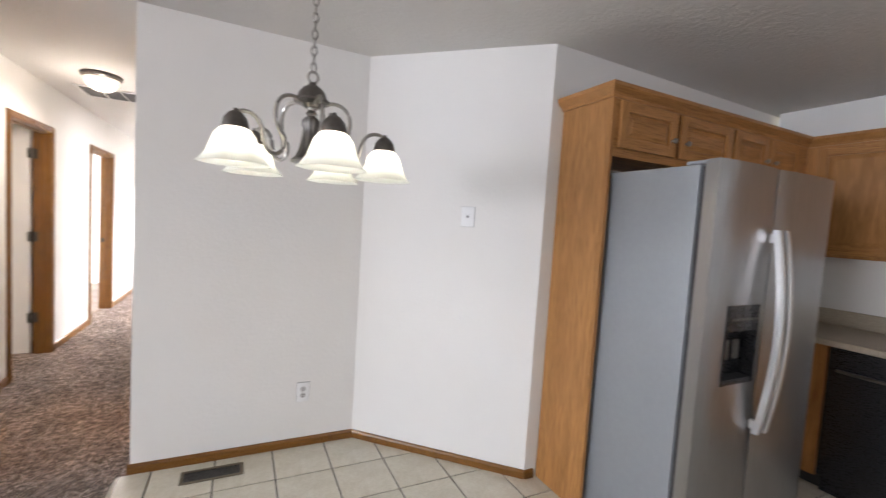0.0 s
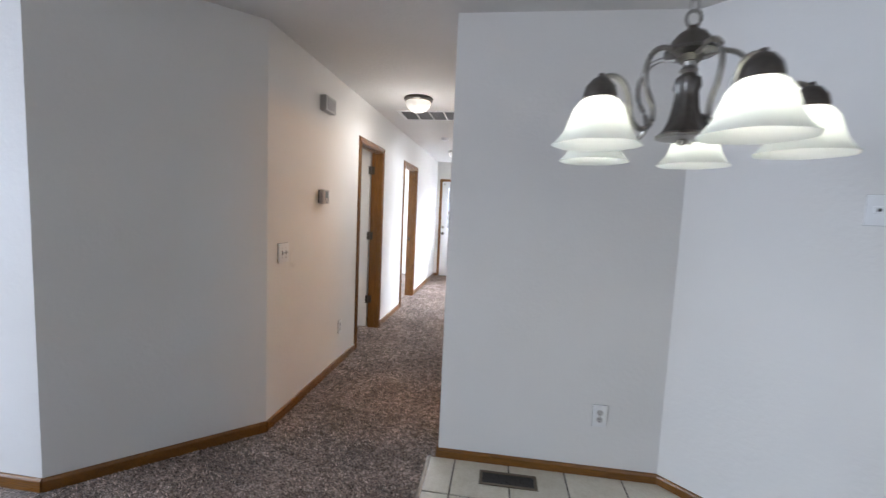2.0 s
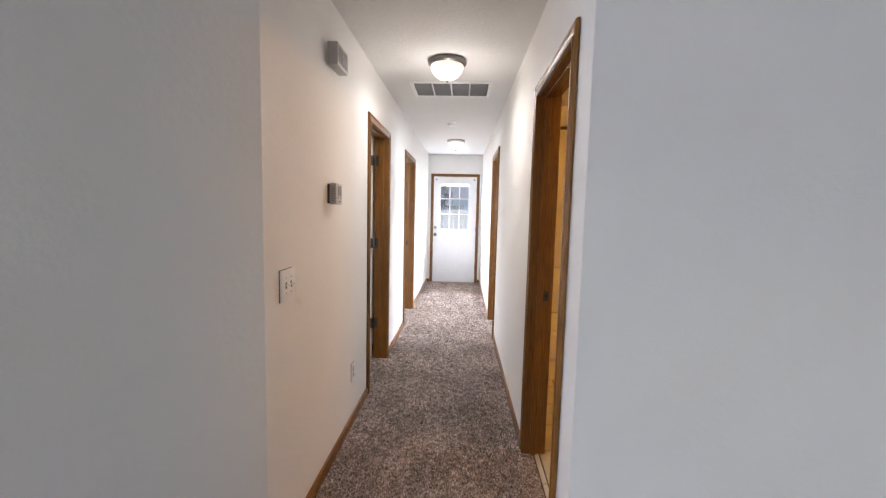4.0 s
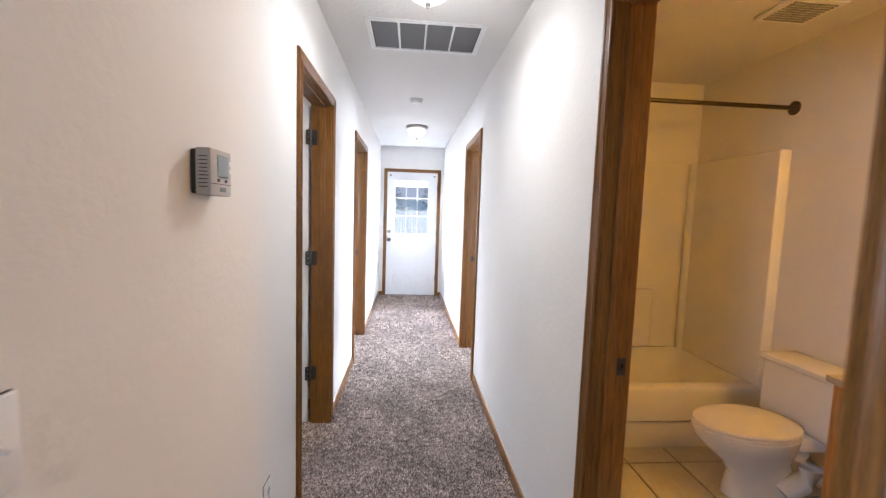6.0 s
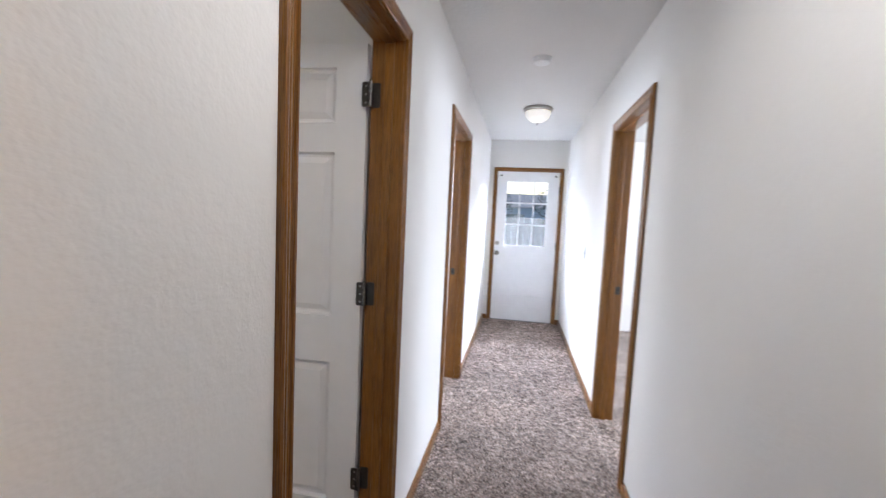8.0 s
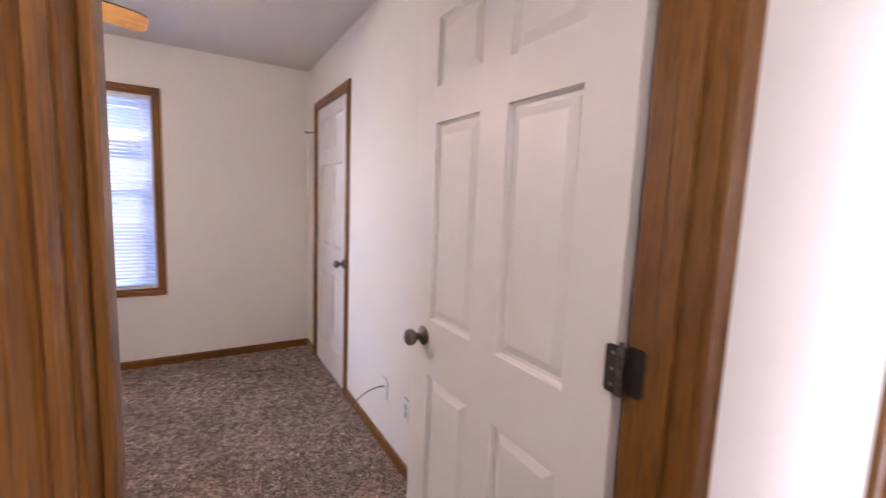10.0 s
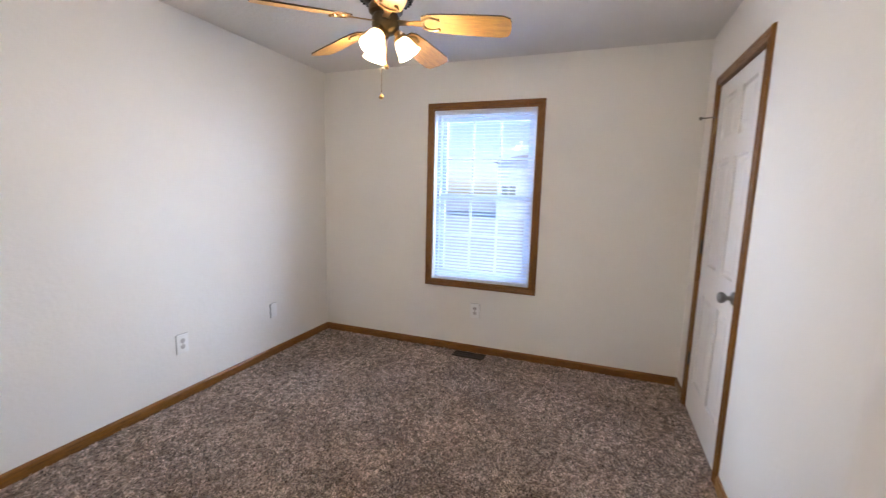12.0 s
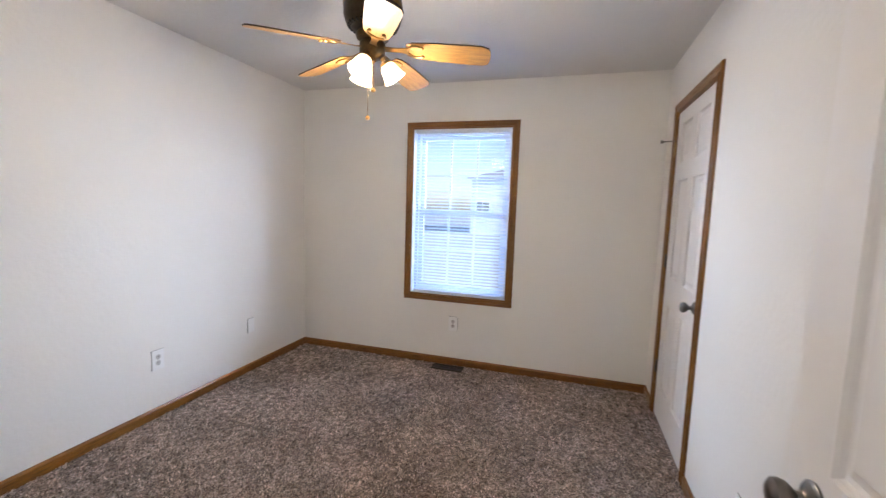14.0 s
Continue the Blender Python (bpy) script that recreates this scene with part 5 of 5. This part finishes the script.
part("light_fitter", lathe([(0.050, 2.126), (0.058, 2.110), (0.058, 2.075), (0.048, 2.058), (0.032, 2.046), (0.016, 2.042), (0.010, 2.030), (0.0, 2.028)], 32), FANBRONZE, fan, smooth=True)
outline = [(0.155, -0.038), (0.185, -0.052), (0.260, -0.060), (0.420, -0.066), (0.490, -0.066), (0.518, -0.054), (0.526, -0.030), (0.528, 0.0), (0.526, 0.030), (0.518, 0.054), (0.490, 0.066), (0.420, 0.066), (0.260, 0.060), (0.185, 0.052), (0.155, 0.038)]
rib_me = mesh_of(B((0.080, 0.111, -0.0035, 0.0035, 2.176, 2.204), bevel=0.002), "vent_rib", BLACK)
for k in range(28):
    shared("vent_rib", rib_me, fan, pose(0, 0, 0, 0, 0, 360 * k / 28))
for k in range(5):
    q = pose(0, 0, FBZ, 0, 0, 31.5 + 72 * k) @ pose(0, 0, 0, -15, 4.0, 0)
    bm = bmesh.new()
    prism(bm, outline, -0.003, 0.003)
    ob = part("blade", bm, BLADE, fan, "golden oak fan blade with dark edge")
    ob.data.materials.append(BLADE_EDGE)
    for f in ob.data.polygons:
        f.material_index = 0 if f.normal.z < -0.5 else 1
    ob.matrix_basis = q
    # bracket: a flat neck, and a C-shaped scroll with rounded ends under the blade's root
    bm = bmesh.new()
    prism(bm, [(0.055, -0.017), (0.110, -0.012), (0.165, -0.020), (0.165, 0.020), (0.110, 0.012), (0.055, 0.017)], -0.0075, -0.0034)
    scroll = [(0.198 + 0.036 * math.cos(radians(d)), 0.038 * math.sin(radians(d)), -0.0065) for d in range(50, 311, 13)]
    tube(scroll, [0.0046] * len(scroll), 8, bm)
    for v in (scroll[0], scroll[-1]):
        lathe([(0, -0.006), (0.006, -0.005), (0.0085, 0.0), (0.006, 0.004), (0, 0.005)], 12, bm, Matrix.Translation((v[0] + 0.004, v[1], -0.0085)))
    part("blade_iron", bm, BRASS, ob, "scrolled antique brass blade bracket", smooth=True)
for k in range(3):
    a = radians(117 + 120 * k)
    m = Matrix.Translation((0.036 * math.cos(a), 0.036 * math.sin(a), 2.068)) @ Matrix.Rotation(a, 4, "Z") @ Matrix.Rotation(radians(146), 4, "Y")
    arm = part("lamp_arm", lathe([(0.012, -0.01), (0.012, 0.030), (0.026, 0.036), (0.027, 0.052), (0.0, 0.052)], 18, m=m), BRASS, fan, smooth=True)
    rib = [0, 0.3, 1, 1, 1, 1, 0.4]
    part("glass_shade", lathe([(0.023, 0.046), (0.031, 0.054), (0.037, 0.070), (0.041, 0.088), (0.045, 0.107), (0.052, 0.120), (0.049, 0.120)], 48, m=m, wave=(16, 0.02, rib)), FANSHADE, arm, "lit frosted glass tulip shade", smooth=True)
    p = m @ Vector((0, 0, 0.145))
    lamp("fan_bulb", "POINT", pose(FNX + p.x, FNY + p.y, p.z), 10.5, (1.0, 0.87, 0.68), r=0.035)
for dx, dy, zb in ((0.022, 0.018, 1.905), (-0.020, -0.030, 1.795)):
    c = part("pull_chain", tube([(dx, dy, 2.05), (dx, dy, zb + 0.012)], 0.0014, 6), BRASS, fan)
    part("pull_bead", lathe([(0, zb + 0.014), (0.006, zb + 0.012), (0.012, zb + 0.002), (0.008, zb - 0.006), (0, zb - 0.008)], 14, m=Matrix.Translation((dx, dy, 0))), BRASS, c, smooth=True)

# ---- outside ----
ground = structure("ground", B((-120, 120, -120, 120, -0.75, -0.70)), GRASS, "dry lawn reaching to the horizon", "ground")
bf = thing("wooden_fence", "weathered wooden fence behind the back door", "fence")
board_me = mesh_of(B((-0.068, 0.068, 0, 0.018, -0.7, 1.42), bevel=0.004), "fence_board", FENCE)
for k in range(60):
    shared("fence_board", board_me, bf, pose(-5.2 + 0.145 * k, 14.0, random.uniform(-0.02, 0.02)))
for z in (-0.35, 1.1):
    part("rail", B((-5.3, 3.6, 14.02, 14.06, z, z + 0.09)), FENCE, bf)


def house(x0, x1, y0, y1, label, wins, eave=2.5):
    """A plain neighbouring house with lap siding, a gable roof and windows facing +x or -y."""
    h = thing("neighbour_house", label, "house", group="neighbouring houses")
    part("wall", B((x0, x1, y0, y1, -0.7, eave)), SIDING, h)
    courses = bmesh.new()
    for k in range(int((eave + 0.7) / 0.2)):
        box(courses, x0 - 0.012, x1 + 0.012, y0 - 0.012, y1 + 0.012, -0.7 + 0.2 * k, -0.7 + 0.2 * k + 0.185)
    part("siding", courses, SIDING, h)
    bm = bmesh.new()
    ov = 0.4
    a = [bm.verts.new(p) for p in ((x0 - ov, y0 - ov, eave), (x1 + ov, y0 - ov, eave), (x1 + ov, y1 + ov, eave), (x0 - ov, y1 + ov, eave), (x0 - ov, (y0 + y1) / 2, eave + 1.5), (x1 + ov, (y0 + y1) / 2, eave + 1.5))]
    for q in ((0, 1, 5, 4), (2, 3, 4, 5), (1, 2, 5), (3, 0, 4), (3, 2, 1, 0)):
        bm.faces.new([a[i] for i in q])
    part("roof", bm, SHINGLE, h)
    for wx0, wx1, wy0, wy1 in wins:
        w = part("window", B((wx0, wx1, wy0, wy1, 0.7, 1.9)), SKY_VINYL, h)
        if wx1 - wx0 < wy1 - wy0:
            part("pane", B((wx1, wx1 + 0.01, wy0 + 0.08, (wy0 + wy1) / 2 - 0.03, 0.78, 1.82), (wx1, wx1 + 0.01, (wy0 + wy1) / 2 + 0.03, wy1 - 0.08, 0.78, 1.82)), SCREEN, w)
        else:
            part("pane", B((wx0 + 0.08, (wx0 + wx1) / 2 - 0.03, wy0 - 0.01, wy0, 0.78, 1.82), ((wx0 + wx1) / 2 + 0.03, wx1 - 0.08, wy0 - 0.01, wy0, 0.78, 1.82)), SCREEN, w)
    return h


house(-42, -33, -2.6, 10.0, "pale blue-grey neighbouring house seen through the blind", [(-33.05, -32.94, -2.3, -1.1), (-33.05, -32.94, 4.2, 5.6)], 3.6)
# wide pale sheet added to brighten the view through the blind
structure("driveway", B((-110.0, -5.4, -60, 14, -0.70, -0.69)), PALE_GROUND, "pale driveway sheet beside the house, added for bright daylit ground", "driveway")

# added to block the yellow horizon glow in the back door's panes
house(-9, 6.0, 44, 52.0, "blue-grey house added behind the fence to cover the low sky", [(-2.6, -0.8, 43.94, 44.05)])


def tree(x, y, h, seed):
    rnd = random.Random(seed)
    t = thing("tree", "leafy tree behind the fence, tinted blue for haze and shade", "tree", (x, y, -0.7), group="trees behind the fence")
    bm = tube([(0, 0, 0), (0.05, 0.02, h * 0.3), (-0.03, 0.06, h * 0.6), (0, 0, h * 0.85)], [0.14, 0.11, 0.07, 0.02], 8)
    for k in range(9):
        a, z = rnd.uniform(0, math.tau), h * rnd.uniform(0.3, 0.7)
        r = h * rnd.uniform(0.18, 0.30)
        tube([(0, 0, z), (0.5 * r * math.cos(a), 0.5 * r * math.sin(a), z + 0.25 * r), (r * math.cos(a), r * math.sin(a), z + 0.7 * r)], [0.045, 0.03, 0.01], 6, bm)
    part("trunk", bm, BARK, t, smooth=True)
    bm = bmesh.new()
    for k in range(1300):
        d = Vector((rnd.gauss(0, 1), rnd.gauss(0, 1), rnd.gauss(0, 1))).normalized() * (rnd.random() ** 0.4)
        c = Vector((d.x * h * 0.28, d.y * h * 0.28, h * 0.66 + d.z * h * 0.33))
        if noise.noise(c * 1.3) < -0.12:
            continue
        m = Matrix.Translation(c) @ Euler((rnd.uniform(0, 6), rnd.uniform(0, 6), rnd.uniform(0, 6))).to_matrix().to_4x4()
        s = rnd.uniform(0.05, 0.10)
        bm.faces.new([bm.verts.new(m @ Vector(p)) for p in ((-s, 0, 0), (0, -s * 0.5, 0.01), (s, 0, 0), (0, s * 0.5, 0.01))])
    part("crown", bm, LEAF, t)


tree(-2.9, 34.0, 4.3, 3)
tree(0.7, 33.0, 4.5, 8)

# ---- floor tiles, last ----


def tiles(parent, xj, yj, x0, x1, y0, y1, px, py, skip=None):
    """Tiles between joints at xj + k px and yj + k py, cut at the given bounds; alike tiles share a mesh."""
    cache = {}
    g = 0.0042
    i0, i1 = math.floor((x0 - xj) / px), math.ceil((x1 - xj) / px)
    k0, k1 = math.floor((y0 - yj) / py), math.ceil((y1 - yj) / py)
    for i in range(i0, i1):
        for k in range(k0, k1):
            a, b = max(xj + i * px, x0), min(xj + (i + 1) * px, x1)
            c, d = max(yj + k * py, y0), min(yj + (k + 1) * py, y1)
            if b - a < 0.03 or d - c < 0.03 or (skip and skip((a + b) / 2, (c + d) / 2)):
                continue
            key = (round(b - a, 3), round(d - c, 3))
            if key not in cache:
                w, h = (b - a) / 2 - g, (d - c) / 2 - g
                bm = bmesh.new()
                lo = [bm.verts.new((sx * w, sy * h, -0.004)) for sx, sy in ((-1, -1), (1, -1), (1, 1), (-1, 1))]
                mid = [bm.verts.new((sx * w, sy * h, 0.0028)) for sx, sy in ((-1, -1), (1, -1), (1, 1), (-1, 1))]
                hi = [bm.verts.new((sx * (w - 0.002), sy * (h - 0.002), 0.004)) for sx, sy in ((-1, -1), (1, -1), (1, 1), (-1, 1))]
                for r, q in ((lo, mid), (mid, hi)):
                    for n in range(4):
                        bm.faces.new((r[n], r[(n + 1) % 4], q[(n + 1) % 4], q[n]))
                bm.faces.new(hi)
                cache[key] = mesh_of(bm, "tile", TILE)
            shared("tile", cache[key], parent, pose((a + b) / 2, (c + d) / 2, random.uniform(-0.0006, 0.0006), random.uniform(-0.12, 0.12), random.uniform(-0.12, 0.12), 0))


dining_floor = tagged(new("floor_dining"), "cream ceramic floor tiles laid square in the dining area", "tile floor", kind="structure")
tiles(dining_floor, 0.187, 2.482, TILE_EDGE, KX, -1.3, RW, 0.301, 0.302, lambda x, y: x > C2[0] + 0.3 and y > C2[1] + 0.2 or (x - ANG[0]) + (y - ANG[1]) > 0.35 and y > 1.95)
bath_floor = tagged(new("floor_bathroom"), "cream ceramic floor tiles in the bathroom", "tile floor", kind="structure")
tiles(bath_floor, -0.125, 4.080, RX(3) + 0.055, BATHX, RW + T, TY0 + 0.04, 0.304, 0.304)
structure("trim_threshold", B((TILE_EDGE - 0.012, TILE_EDGE + 0.014, -1.3, RW - 0.002, -0.002, 0.0058), bevel=0.003), VENTFRAME, "thin metal strip between carpet and tiles", "floor trim")

# ---- carpet pile: twisted yarn ends as one sheet of stuff for each room ----


def pile(name, label, x0, x1, y0, y1, keep, step, seed):
    """Bent yarn ribbons standing on the carpet over a plan rectangle, where keep(x, y) holds."""
    r = np.random.default_rng(seed)
    gx, gy = np.meshgrid(np.arange(x0, x1, step), np.arange(y0, y1, step))
    x, y = gx.ravel() + r.uniform(-0.5, 0.5, gx.size) * step, gy.ravel() + r.uniform(-0.5, 0.5, gx.size) * step
    ok = keep(x, y)
    x, y = x[ok], y[ok]
    n = len(x)
    a, turn = r.uniform(0, math.tau, n), r.uniform(-1.3, 1.3, n)
    tall, reach, w = r.uniform(0.005, 0.011, n), r.uniform(0.003, 0.010, n), r.uniform(0.0014, 0.0026, n)
    co = np.zeros((n, 6, 3))
    for k, (s, h) in enumerate(((0.0, 0.0), (0.45, 0.85), (1.0, 1.0))):
        d = a + turn * s
        px, py, pz = x + reach * s * np.cos(d), y + reach * s * np.sin(d), -0.001 + tall * h
        wk = w * (1.0, 1.15, 0.6)[k]
        for side in (0, 1):
            sg = 1 - 2 * side
            co[:, 2 * k + side, 0], co[:, 2 * k + side, 1], co[:, 2 * k + side, 2] = px - sg * wk * np.sin(d), py + sg * wk * np.cos(d), pz + sg * 0.0006
    idx = (np.arange(n)[:, None] * 6 + np.array([0, 1, 3, 2, 2, 3, 5, 4])).ravel()
    me = bpy.data.meshes.new(name)
    me.vertices.add(6 * n), me.loops.add(8 * n), me.polygons.add(2 * n)
    me.vertices.foreach_set("co", co.ravel().astype(np.float32))
    me.loops.foreach_set("vertex_index", idx.astype(np.int32))
    me.polygons.foreach_set("loop_start", np.arange(0, 8 * n, 4, dtype=np.int32))
    me.update(calc_edges=True)
    me.materials.append(PILE)
    return tagged(new(name, me), label, "carpet pile", kind="stuff")


pile("carpet_pile", "taupe brown frieze carpet yarn in the hallway", L + 0.013, -0.45, RW - 0.02, END - 0.012, lambda x, y: x < RX(y) - 0.013, 0.0086, 1)
pile("carpet_pile", "taupe brown frieze carpet yarn in the living room", -3.3, TILE_EDGE - 0.012, 0.9, RW - 0.02, lambda x, y: (y < x + LC[1] - L - 0.02) & (y < np.where(x < LC2[0], SOUTH - 0.013, 9)), 0.0098, 2)
pile("carpet_pile", "taupe brown frieze carpet yarn in the bedroom", BX + 0.013, L - T - 0.002, BS + 0.02, BN - 0.013, lambda x, y: (y > x + CB[1] - L + T + 0.02) & ((abs(x + 4.990) > 0.055) | (abs(y - 3.795) > 0.135)), 0.0084, 3)
for d, xa, s in ((D1, L - T, 4), (D2, L - T, 5), (E2, RX(6.3), 6)):
    pile("carpet_pile", "taupe brown frieze carpet yarn in a doorway", xa, xa + T + 0.012, d[0] + 0.012, d[1] - 0.012, lambda x, y: x > -9, 0.0095, s)
